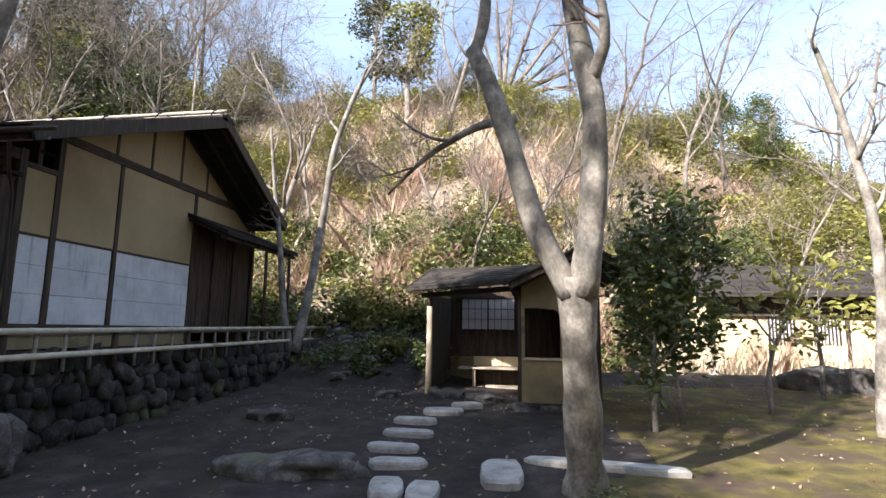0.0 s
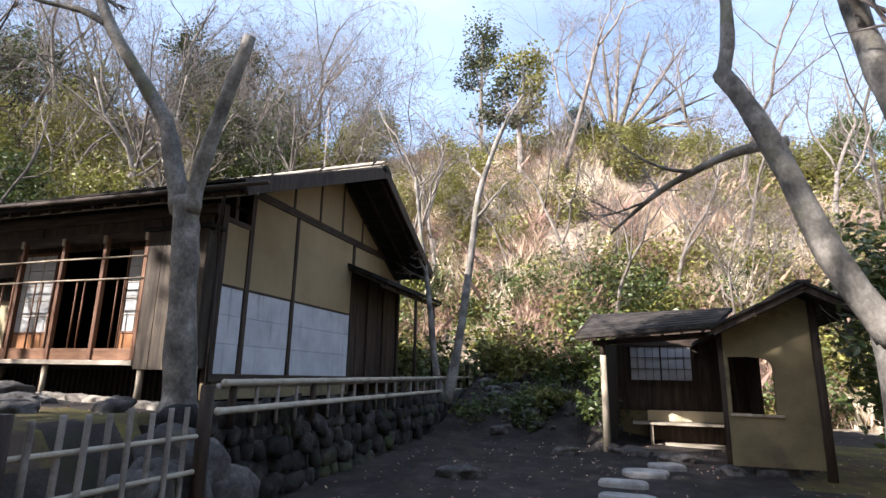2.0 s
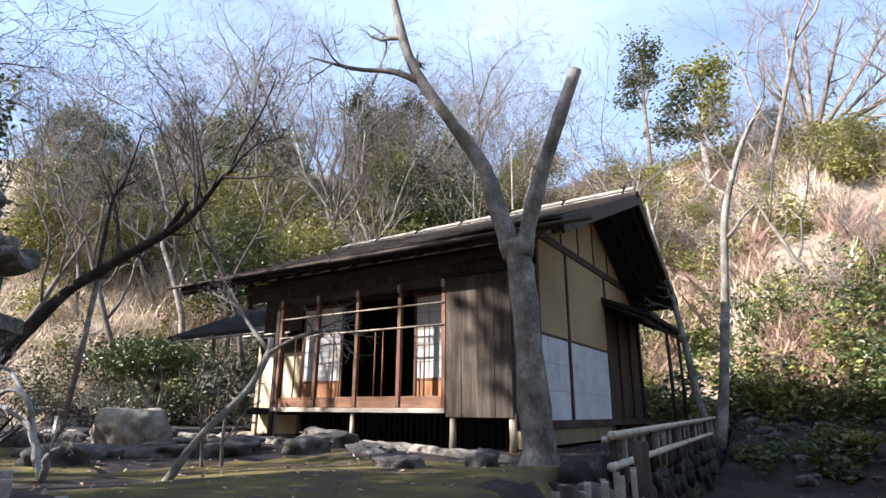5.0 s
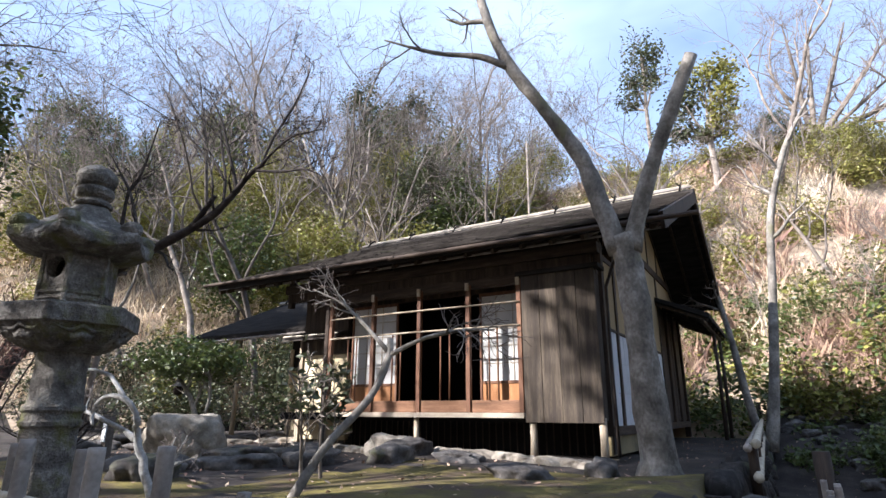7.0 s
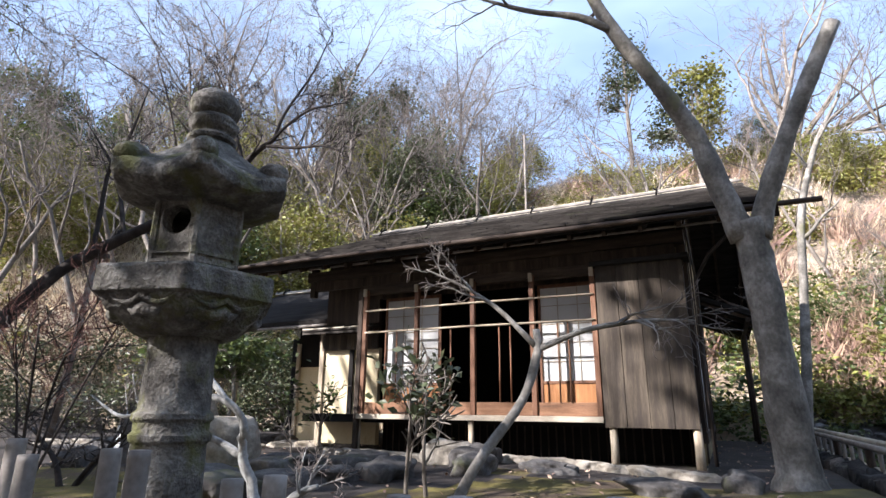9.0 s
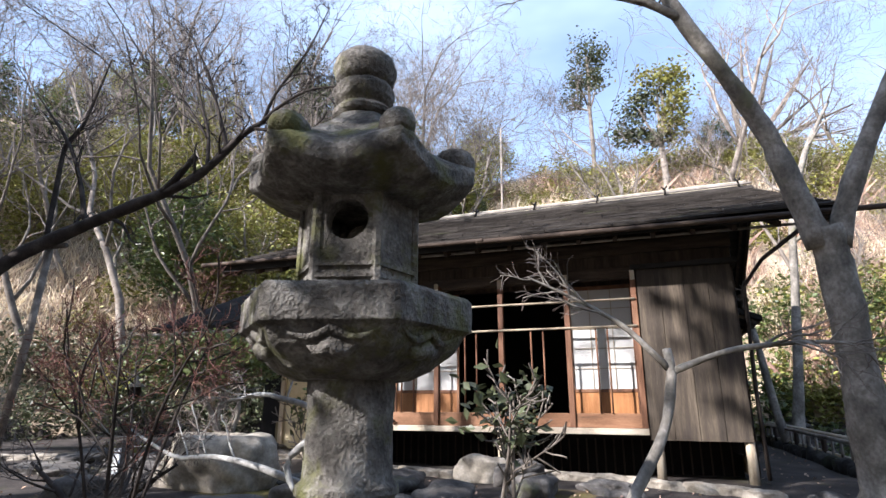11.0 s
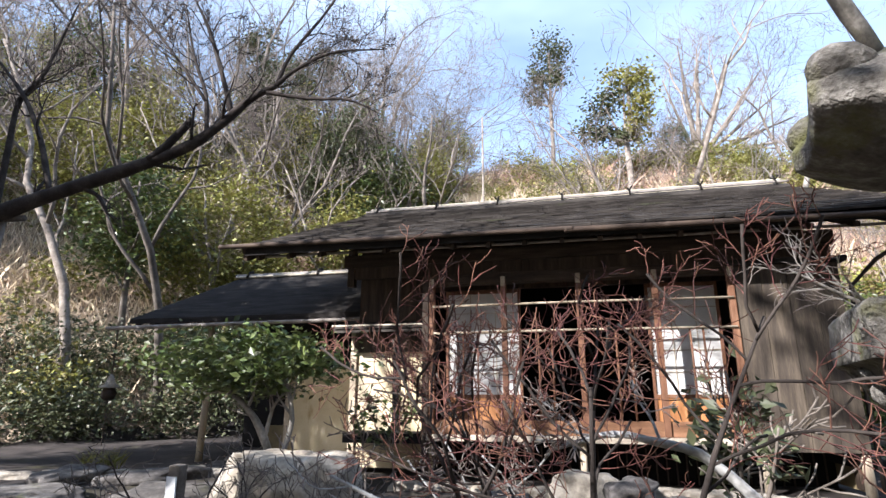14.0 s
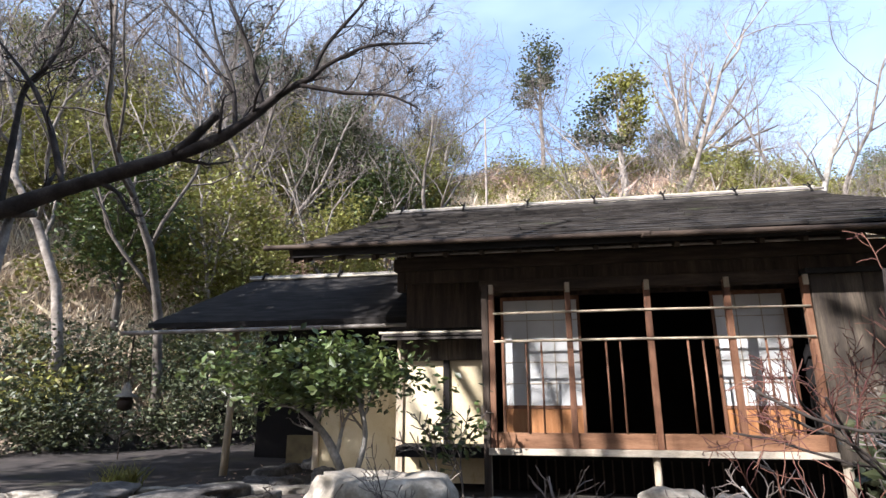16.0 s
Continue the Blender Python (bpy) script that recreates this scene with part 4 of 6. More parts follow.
def shaped_tree(name, label, stems, bark, seed, kids, at, twig="twig", top=3, up=0.05, smooth_sides=14, first=0.45, length=1.0, angle=(0.5, 1.0), wander=0.17, shrink=0.6, ratio=0.62, thin=0.0022):
    """A tree whose main stems follow the given curves; finer branches grow from them. stems: (points, radii, branch length or 0)."""
    g = np.random.default_rng(seed)
    t = thing(name, label, "tree", at)
    fine = [[] for _ in range(top + 1)]
    for k, (pts, rad, grow_len) in enumerate(stems):
        p = np.array(pts, float)
        s = np.linspace(0, len(p) - 1, (len(p) - 1) * 5 + 1)
        fit = np.stack([np.interp(s, range(len(p)), p[:, i]) for i in range(3)], 1)
        for _ in range(3):
            fit[1:-1] = (fit[:-2] + 2 * fit[1:-1] + fit[2:]) / 4
        rr = np.interp(s, range(len(p)), rad)
        fit[1:-1] += g.normal(size=fit[1:-1].shape) * rr[1:-1, None] * (0.16 if bark == "lichen" else 0.025)
        rr = rr * (1 + 0.05 * np.sin(s * 5.1 + k) + 0.03 * g.normal(size=len(s)))
        put("trunk" if k == 0 else "limb", Geo().tube(fit, rr, smooth_sides if k == 0 else 10), M[bark], t, "", True)
        if grow_len:
            fork(g, list(fit), list(rr), grow_len, 0, top, fine, wander, up, kids, angle, shrink, first, ratio)
    if any(fine):
        put("branch_spray", limbs(fine, [1], [0, 6], 0.0035), M[bark], t, "", True)
        put("twig_spray", limbs(fine, range(2, top + 1), [0, 0, 4, 3, 3], thin), M[twig], t, "", True)
    return t


# the two big forked trees by the path
shaped_tree("forked_tree", "tall pale grey tree forked low above a thick mossy trunk", [
    ([(2.62, 5.98, -0.05), (2.60, 5.85, 0.35), (2.55, 5.6, 1.25), (2.53, 5.42, 2.06)], [0.26, 0.175, 0.155, 0.17], 0),
    ([(2.56, 5.4, 1.88), (2.66, 5.25, 2.6), (2.70, 5.22, 3.5), (2.55, 5.3, 4.3), (2.42, 5.3, 5.6), (2.5, 5.4, 7.5)], [0.13, 0.112, 0.105, 0.098, 0.09, 0.055], 2.4),
    ([(2.49, 5.42, 1.88), (2.15, 5.4, 2.5), (1.92, 5.5, 3.4), (1.68, 5.6, 4.1), (1.56, 5.67, 4.36)], [0.125, 0.105, 0.095, 0.088, 0.075], 0),
    ([(1.57, 5.67, 4.28), (1.68, 5.75, 4.75), (1.70, 5.8, 5.6), (1.5, 5.9, 7.0)], [0.07, 0.06, 0.05, 0.03], 2.2),
    ([(1.98, 5.5, 3.55), (1.6, 5.8, 3.62), (1.0, 6.2, 3.45), (0.5, 6.5, 3.1)], [0.05, 0.04, 0.03, 0.012], 1.6),
], "bark", 5, (5, 6, 5, 4), (2.6, 5.75, 0.1))
shaped_tree("forked_tree", "tall grey tree forked above head height with one sawn-off limb", [
    ([(-4.25, 5.75, 1.0), (-4.26, 5.72, 1.3), (-4.30, 5.65, 2.4), (-4.33, 5.6, 3.2), (-4.37, 5.58, 3.62)], [0.27, 0.185, 0.155, 0.15, 0.16], 0),
    ([(-4.42, 5.58, 3.45), (-4.60, 5.52, 4.1), (-4.72, 5.49, 4.6), (-5.05, 5.25, 5.2), (-5.47, 5.02, 5.91), (-5.68, 4.95, 6.5), (-6.1, 4.9, 8.4)], [0.13, 0.11, 0.105, 0.08, 0.078, 0.06, 0.03], 1.5),
    ([(-4.30, 5.58, 3.45), (-4.12, 5.5, 4.0), (-3.85, 5.4, 4.6), (-3.42, 5.26, 5.45)], [0.115, 0.092, 0.082, 0.072], 0),
    ([(-5.45, 5.02, 5.85), (-5.75, 4.9, 6.05), (-6.3, 4.7, 6.15), (-7.0, 4.5, 6.5)], [0.05, 0.04, 0.03, 0.012], 1.5),
], "bark", 8, (4, 5, 4, 3), (-4.25, 5.75, 1.1), first=0.75)
shaped_tree("pale_stemmed_tree", "slim pale-barked bare tree on the moss beside the path", [
    ([(6.80, 9.0, 0.0), (6.78, 9.0, 0.7), (6.91, 9.0, 1.85), (6.92, 9.0, 3.2), (6.72, 9.0, 4.2), (6.57, 9.05, 5.1), (6.3, 9.1, 6.2)], [0.11, 0.085, 0.08, 0.072, 0.06, 0.05, 0.03], 2.2),
    ([(6.74, 9.0, 4.1), (7.1, 9.1, 4.9), (7.3, 9.2, 5.8)], [0.045, 0.035, 0.015], 1.6),
], "bark", 24, (5, 6, 5, 4), (6.8, 9.0, 0.1), first=0.5)
shaped_tree("slender_tree", "slender twin-stemmed bare tree behind the tea house", [
    ([(-3.45, 13.1, 1.0), (-3.2, 13.2, 2.4), (-2.95, 13.3, 4.5), (-2.8, 13.3, 6.0), (-2.3, 13.4, 7.6), (-1.6, 13.5, 8.8)], [0.13, 0.10, 0.085, 0.075, 0.06, 0.03], 2.8),
    ([(-3.55, 13.05, 1.0), (-3.75, 13.0, 2.0), (-3.9, 13.0, 3.4), (-4.2, 13.1, 5.0), (-4.4, 13.1, 6.6)], [0.10, 0.08, 0.065, 0.05, 0.03], 2.0),
], "bark", 21, (5, 6, 5, 4), (-3.5, 13.1, 1.1), first=0.5)
# small pruned tree on the moss
shaped_tree("pruned_tree", "small pruned garden tree with grey crooked trunk and spreading twigs", [
    ([(-6.45, 2.75, 0.95), (-6.25, 2.95, 1.45), (-6.0, 3.25, 1.85), (-5.93, 3.38, 2.2), (-5.95, 3.4, 2.34)], [0.042, 0.034, 0.03, 0.03, 0.025], 0),
    ([(-5.93, 3.38, 2.2), (-5.6, 3.4, 2.33), (-5.2, 3.35, 2.36), (-4.9, 3.3, 2.33)], [0.022, 0.018, 0.013, 0.006], 0.8),
    ([(-5.95, 3.38, 2.22), (-6.2, 3.3, 2.5), (-6.5, 3.4, 2.7), (-6.8, 3.3, 2.85)], [0.022, 0.017, 0.012, 0.006], 0.8),
], "bark", 31, (9, 8, 4, 0), (-6.4, 2.8, 1.1), top=2, length=0.6, up=0.0)
# red-twigged bush beside the lantern
shaped_tree("red_twigged_shrub", "leafless shrub with dense red-brown budding twigs", [
    ([(-8.00, 1.30, 0.95), (-8.00, 1.25, 1.64), (-7.98, 1.20, 2.19)], [0.011, 0.008, 0.004], 0.8),
    ([(-8.00, 1.30, 1.15), (-8.24, 1.30, 1.86), (-8.46, 1.32, 2.26)], [0.009, 0.006, 0.0035], 0.78),
    ([(-7.96, 1.27, 1.30), (-7.78, 1.22, 1.99), (-7.60, 1.27, 2.34)], [0.009, 0.006, 0.0035], 0.78),
    ([(-7.98, 1.27, 1.30), (-7.98, 1.54, 2.04), (-7.93, 1.67, 2.39)], [0.008, 0.006, 0.0035], 0.75),
    ([(-7.98, 1.28, 1.20), (-8.23, 1.52, 1.89), (-8.43, 1.67, 2.24)], [0.008, 0.006, 0.0035], 0.75),
], "barkdark", 44, (8, 7, 5, 0), (-7.88, 1.30, 1.00), twig="redtwig", top=3, up=0.05, first=0.5, angle=(0.6, 1.25), shrink=0.58, ratio=0.36, wander=0.15, thin=0.0012)
# gnarled, lichened trunk over the moss
plum = shaped_tree("gnarled_plum_tree", "old gnarled plum trunk, white with lichen, looping low over the moss", [
    ([(-7.10, 2.25, 0.95), (-7.28, 2.18, 1.35), (-7.40, 2.12, 1.68), (-7.30, 2.05, 1.80), (-7.42, 2.0, 1.95), (-7.62, 1.95, 1.96), (-7.70, 1.92, 1.84), (-7.62, 1.9, 1.74)], [0.046, 0.034, 0.026, 0.023, 0.021, 0.019, 0.016, 0.011], 0),
    ([(-7.36, 2.13, 1.62), (-7.75, 2.1, 1.76), (-8.2, 2.1, 1.86), (-8.6, 2.15, 1.83), (-9.0, 2.2, 1.98)], [0.024, 0.019, 0.016, 0.012, 0.006], 0.7),
    ([(-7.42, 2.0, 1.93), (-7.62, 1.98, 2.12), (-7.9, 1.95, 2.18), (-8.1, 1.9, 2.12)], [0.021, 0.016, 0.012, 0.006], 0.6),
    ([(-7.2, 2.2, 1.2), (-6.95, 2.1, 1.45), (-6.8, 2.1, 1.5)], [0.035, 0.026, 0.012], 0.5),
], "lichen", 52, (5, 6, 4, 0), (-7.15, 2.25, 1.05), top=3, ratio=0.4)
plum.location.z -= 0.12
# spreading grey twigs low by the path
shaped_tree("spreading_shrub", "low leafless shrub with wide grey twigs", [
    ([(-9.6, 2.5, 1.0), (-9.75, 2.5, 1.35), (-10.2, 2.5, 1.6)], [0.03, 0.022, 0.012], 1.0),
    ([(-9.6, 2.5, 1.05), (-9.4, 2.6, 1.4), (-9.0, 2.6, 1.62)], [0.026, 0.02, 0.01], 0.9),
    ([(-9.6, 2.5, 1.05), (-9.75, 2.9, 1.4), (-10.0, 3.2, 1.6)], [0.024, 0.018, 0.01], 0.9),
], "barkdark", 57, (7, 6, 4, 0), (-9.6, 2.5, 1.05), top=3, up=0.02, first=0.35, ratio=0.5, angle=(0.5, 1.1))
# long dark bough held up by a prop
shaped_tree("leaning_cherry_tree", "long dark bare bough reaching over the garden with a sawn stub", [
    ([(-19.0, 5.0, 0.9), (-18.6, 5.6, 2.8), (-17.6, 6.4, 4.6), (-16.5, 6.85, 5.25), (-14.9, 7.1, 5.78), (-14.0, 7.2, 6.08), (-13.4, 7.2, 6.42), (-12.87, 7.2, 6.87), (-12.42, 7.2, 7.05)], [0.22, 0.18, 0.14, 0.12, 0.105, 0.09, 0.075, 0.06, 0.045], 1.8),
    ([(-12.42, 7.2, 7.05), (-12.18, 7.2, 7.26), (-11.5, 7.15, 7.51), (-10.62, 7.1, 7.38)], [0.04, 0.032, 0.024, 0.01], 1.5),
    ([(-12.6, 7.2, 6.95), (-11.9, 7.3, 6.79), (-11.2, 7.35, 6.74), (-10.8, 7.4, 6.5)], [0.036, 0.03, 0.022, 0.009], 1.4),
    ([(-17.38, 7.0, 5.1), (-17.46, 7.05, 6.39), (-17.55, 7.1, 7.39), (-17.16, 7.15, 7.76), (-17.0, 7.2, 8.5), (-16.7, 7.2, 9.4)], [0.06, 0.05, 0.045, 0.04, 0.03, 0.012], 2.2),
    ([(-16.2, 6.9, 5.4), (-16.63, 6.95, 6.38), (-17.22, 7.0, 7.32), (-18.66, 7.0, 8.81)], [0.055, 0.045, 0.036, 0.014], 2.2),
    ([(-13.18, 7.2, 6.6), (-13.33, 7.1, 7.2), (-13.68, 7.0, 8.26), (-14.18, 7.0, 9.1)], [0.045, 0.038, 0.028, 0.01], 2.1),
    ([(-13.61, 7.2, 6.25), (-13.77, 7.3, 7.12), (-14.22, 7.4, 7.97), (-14.6, 7.5, 9.2)], [0.04, 0.034, 0.026, 0.01], 2.1),
    ([(-13.74, 7.28, 6.95), (-14.7, 7.2, 8.26), (-15.6, 7.1, 9.3)], [0.03, 0.024, 0.01], 2.0),
    ([(-12.42, 7.2, 7.05), (-12.27, 7.25, 7.62), (-11.6, 7.3, 8.44), (-11.2, 7.3, 9.3)], [0.034, 0.03, 0.02, 0.008], 1.7),
    ([(-14.55, 7.1, 5.9), (-14.2, 7.12, 6.2), (-13.85, 7.12, 6.56)], [0.075, 0.065, 0.06], 0),
], "barkdark", 61, (8, 6, 5, 4), (-19.0, 5.0, 1.0), twig="barkdark", first=0.3, up=0.05, ratio=0.42, wander=0.2, angle=(0.4, 0.95), thin=0.004)
prop = thing("bough_prop", "grey wooden prop with a cross bar under a bough", "prop", (-17.0, 6.85, 1.1))
put("pole", Geo().tube([(-17.35, 6.8, 0.9), (-17.1, 6.83, 3.0), (-16.98, 6.85, 4.95)], [0.075, 0.07, 0.06], 8), M["barkmid"], prop, "", True)
put("cross_bar", Geo().tube([(-17.45, 6.85, 5.0), (-16.55, 6.85, 4.97)], 0.055, 8), M["barkmid"], prop, "", True)
# leafy shrubs close by
sh = leafy_tree(71, 1.25, 0.022, 0.36, 300, 0.05, "leafdark", "small dark-leaved evergreen shrub on thin stems", "leafy_shrub", "shrub", stems=2, clumps=14)
sh.location = (-7.05, 3.75, 1.05)
c = shaped_tree("camellia_tree", "low camellia with a flat glossy crown on thin crooked stems", [
    ([(-10.85, 5.3, 1.0), (-10.95, 5.25, 1.6), (-11.15, 5.2, 2.0), (-11.6, 5.2, 2.35)], [0.045, 0.04, 0.035, 0.02], 0.9),
    ([(-10.9, 5.28, 1.45), (-10.75, 5.3, 1.95), (-10.9, 5.3, 2.4)], [0.03, 0.026, 0.015], 0.9),
], "bark", 75, (5, 4, 0, 0), (-10.85, 5.3, 1.1), top=2, up=0.0)
g75 = np.random.default_rng(76)
put("crown", Geo().leaves(crown_points(g75, 3600, (-11.25, 5.3, 2.52), (1.0, 0.7, 0.30), 40), 0.046, g75), M["leaf"], c)
for x, y, s in ((-10.2, 5.9, 2), (-9.95, 6.2, 3)):
    t = leafy_tree(80 + s, 1.2, 0.014, 0.22, 90, 0.05, "leaf", "thin upright camellia sapling with few leaves", "sapling", "shrub", clumps=9, base=0.4)
    t.location = (x, y, 1.08)

# evergreens right of the shelter
for k, (x, y, hgt, cr, n) in enumerate(((3.8, 8.7, 3.2, 0.55, 1300), (4.3, 9.3, 3.7, 0.75, 1700), (4.35, 10.6, 4.0, 0.8, 1500))):
    t = leafy_tree(90 + k, hgt, 0.045, cr, n, 0.072, "leaf", "glossy broad-leaved evergreen sapling on a pale stem", "evergreen_sapling", "tree", "bark", base=0.16, clumps=44, tight=0.13, droop=0.35)
    t.location = (x, y, height(x, y) - 0.03)
for k, (x, y, hgt, cr, n) in enumerate(((5.9, 10.3, 2.9, 0.65, 260), (7.4, 11.9, 3.0, 0.8, 300), (8.9, 12.2, 3.2, 0.9, 380), (9.9, 13.0, 4.4, 1.0, 750))):
    t = leafy_tree(100 + k, hgt, 0.05, cr, n, 0.085, "leafyellow", "thin evergreen with sparse yellow-green leaves", "evergreen_sapling", "tree", "bark", base=0.35, clumps=20, tight=0.15, droop=0.3)
    t.location = (x, y, height(x, y) - 0.03)

# woods on the hills
wood_rng = random.Random(4)
BARE = [bare_tree(201, 8.5, 0.125, "tall leafless hillside tree with a spray of fine twigs", lean=(0.08, 0, 1)),
        bare_tree(202, 7.0, 0.10, "leafless crooked hillside tree with grey twigs", lean=(-0.18, 0.05, 1), wander=0.24),
        bare_tree(203, 9.5, 0.115, "tall slim leafless tree on the slope", kids=(7, 5, 4, 4, 0), shrink=0.55),
        bare_tree(204, 6.0, 0.10, "wide leafless tree with heavy spreading limbs", kids=(6, 5, 5, 4, 0), angle=(0.5, 1.05), shrink=0.75, up=0.06)]
EVER = [leafy_tree(211, 6.5, 0.13, 1.7, 6500, 0.095, "leaf", "evergreen broad-leaved tree with an uneven crown", clumps=34),
        leafy_tree(212, 8.0, 0.11, 1.5, 8000, 0.07, "leafdark", "tall evergreen with separate ragged clumps of leaves", base=0.3, clumps=30, tight=0.15),
        leafy_tree(213, 5.0, 0.10, 1.6, 6000, 0.085, "leafyellow", "bushy yellow-green evergreen tree", base=0.12, clumps=30)]
# right-hand hill: skyline trees


def clumped_tree(seed, x, y, stem, r, clumps, label):
    """A slim evergreen carrying a few separate leaf masses. stem and clumps are offsets from its foot."""
    z = height(x, y) - 0.2
    g = np.random.default_rng(seed)
    foot = np.array([x, y, z])
    t = shaped_tree("clumped_evergreen", label, [([foot + np.array(p) for p in stem], np.linspace(r, r * 0.35, len(stem)), 0)] + [([foot + np.array(stem[-3]), foot + (np.array(stem[-3]) + np.array(c)) / 2 + np.array([0, 0, -0.25]), foot + np.array(c)], [r * 0.5, r * 0.35, r * 0.15], 1.2) for c, size, n in clumps], "barkmid", seed, (4, 4, 3, 0), (x, y, z), top=2, thin=0.008)
    for c, size, n in clumps:
        put("leaf_mass", Geo().leaves(crown_points(g, n, foot + np.array(c), size, 14, 0.42), 0.12, g, droop=0.1), M["leafdark" if n % 2 else "leafyellow"], t)
    return t


clumped_tree(241, -8.4, 34.8, [(0, 0, 0), (0.1, 0, 3), (0.05, 0, 6), (0.15, 0, 8.5), (0.1, 0, 10.2)], 0.17,
             [((0.2, 0, 10.3), (1.0, 0.9, 1.0), 1051), ((-0.5, 0.2, 8.6), (0.8, 0.7, 0.7), 651), ((0.7, -0.2, 8.2), (0.7, 0.7, 0.6), 551), ((-0.9, 0, 6.9), (0.9, 0.8, 0.5), 421)], "slim evergreen on the crest with small separate leaf masses")
clumped_tree(242, -4.5, 28.2, [(0, 0, 0), (0.1, 0, 2), (0.0, 0, 4), (0.35, 0, 5.6), (0.3, 0, 7.2)], 0.2,
             [((0.1, 0, 7.4), (1.1, 0.9, 0.7), 950), ((-0.9, 0.2, 6.2), (0.9, 0.8, 0.7), 751), ((0.9, -0.2, 6.0), (0.7, 0.7, 0.8), 700), ((-1.5, 0, 4.8), (0.8, 0.8, 0.6), 601), ((0.8, 0, 4.5), (0.5, 0.6, 0.6), 500), ((-0.5, 0, 4.3), (0.6, 0.6, 0.4), 501)], "crooked evergreen with ragged separate leaf masses")
fz = height(0.3, 34.0) - 0.3
fan = [(-1.6, 4.9, 0.10), (-0.4, 7.4, 0.12), (0.8, 7.3, 0.11), (2.6, 6.7, 0.13), (4.6, 5.6, 0.12), (5.4, 3.9, 0.09), (6.1, 2.2, 0.11), (6.1, 0.7, 0.10)]
shaped_tree("spreading_tree", "big leafless tree fanning heavy pale limbs over the hill crest", [
    ([(0.3, 34.0, fz), (0.2, 34.0, fz + 0.9), (0.35, 34.0, fz + 1.9)], [0.55, 0.42, 0.40], 0)] + [
    ([(0.3 + 0.05 * dx, 34.0, fz + 1.3), (0.3 + dx * 0.30, 34.0 + dx * 0.05, fz + 1.5 + dz * 0.22), (0.3 + dx * 0.62, 34.0 + dx * 0.1, fz + 1.6 + dz * 0.58), (0.3 + dx, 34.0 + dx * 0.17, fz + 1.7 + dz)], [w * 1.6, w * 1.25, w * 0.85, w * 0.3], 4.0) for dx, dz, w in fan],
    "barkmid", 243, (7, 5, 4, 3), (0.3, 34.0, fz), top=3, first=0.3, up=0.08, ratio=0.5, angle=(0.35, 0.85), thin=0.008)
for kind, x, y, turn, s in (
    (BARE[3], 5.2, 33.5, 140, 1.3), (EVER[0], -15.3, 22.0, 15, 0.95), (EVER[1], -17.2, 21.2, 60, 1.05), (EVER[2], -16.2, 19.3, 200, 1.0), (EVER[1], -21.0, 26.0, 40, 1.15), (EVER[0], -18.8, 26.5, 90, 1.15), (EVER[1], -23.8, 24.5, 300, 1.15), (EVER[0], -14.0, 25.0, 130, 0.6), (EVER[2], -13.2, 22.5, 70, 0.65),
    (BARE[0], -7.9, 18.6, 40, 1.15), (BARE[1], -6.2, 20.5, 200, 0.95), (EVER[2], -8.9, 21.5, 0, 0.7), (EVER[2], -6.6, 24.0, 70, 0.75), (BARE[0], -2.0, 27.0, 300, 1.0),
    (BARE[2], 6.5, 30.0, 10, 1.1), (BARE[2], 9.0, 27.0, 100, 1.0), (BARE[0], 12.5, 30.0, 220, 1.0), (BARE[1], 5.0, 24.0, 30, 0.9), (BARE[1], 10.5, 21.0, 50, 0.9),
    (BARE[0], 14.0, 19.0, 90, 0.9), (BARE[2], 16.0, 24.0, 0, 1.0), (BARE[1], 19.0, 30.0, 70, 1.0), (BARE[2], 2.2, 20.0, 70, 0.62), (BARE[0], -0.8, 19.5, 150, 0.6), (BARE[1], 4.0, 18.5, 260, 0.6),
    (EVER[2], 1.5, 29.0, 200, 0.55), (EVER[2], 4.5, 30.0, 30, 0.6), (EVER[0], -1.5, 31.5, 120, 0.5), (EVER[2], -10.5, 23.0, 100, 0.6), (EVER[2], 12.0, 24.5, 30, 0.8), (EVER[0], 14.5, 21.5, 30, 0.8), (EVER[0], 9.0, 20.5, 80, 0.6),
):
    stand(kind, x, y, turn, s, 0.15, "hillside trees")
for k in range(34):
    x, y = wood_rng.uniform(-7, 9), wood_rng.uniform(17, 30)
    y += max(0.0, x - 3) * 0.8
    stand(wood_rng.choice(BARE[:3]), x, y, wood_rng.uniform(0, 360), wood_rng.uniform(0.26, 0.5), 0.1, "hillside saplings")
for k in range(18):
    x, y = wood_rng.uniform(8, 26), wood_rng.uniform(26, 46)
    stand(wood_rng.choice(BARE[:3] + EVER[::2]), x, y, wood_rng.uniform(0, 360), wood_rng.uniform(0.6, 0.95), 0.1, "hillside trees")
# left-hand hill: dense wood
placed = []
spots = 0
while spots < 80:
    x, y = wood_rng.uniform(-36, -11.5), wood_rng.uniform(7, 34)
    s = -0.72 * (x + 17.6) + 0.69 * (y - 13.2)
    if not 0.4 < s < 19 or x > -12.5 - 0.12 * (y - 16) or any((x - a) ** 2 + (y - b) ** 2 < 2.6 for a, b in placed):
        continue
    placed.append((x, y))
    spots += 1
    kind = wood_rng.choice(BARE * 2 + [EVER[0], EVER[2], EVER[2]])
    stand(kind, x, y, wood_rng.uniform(0, 360), wood_rng.uniform(0.75, 1.15), 0.15, "hillside trees")
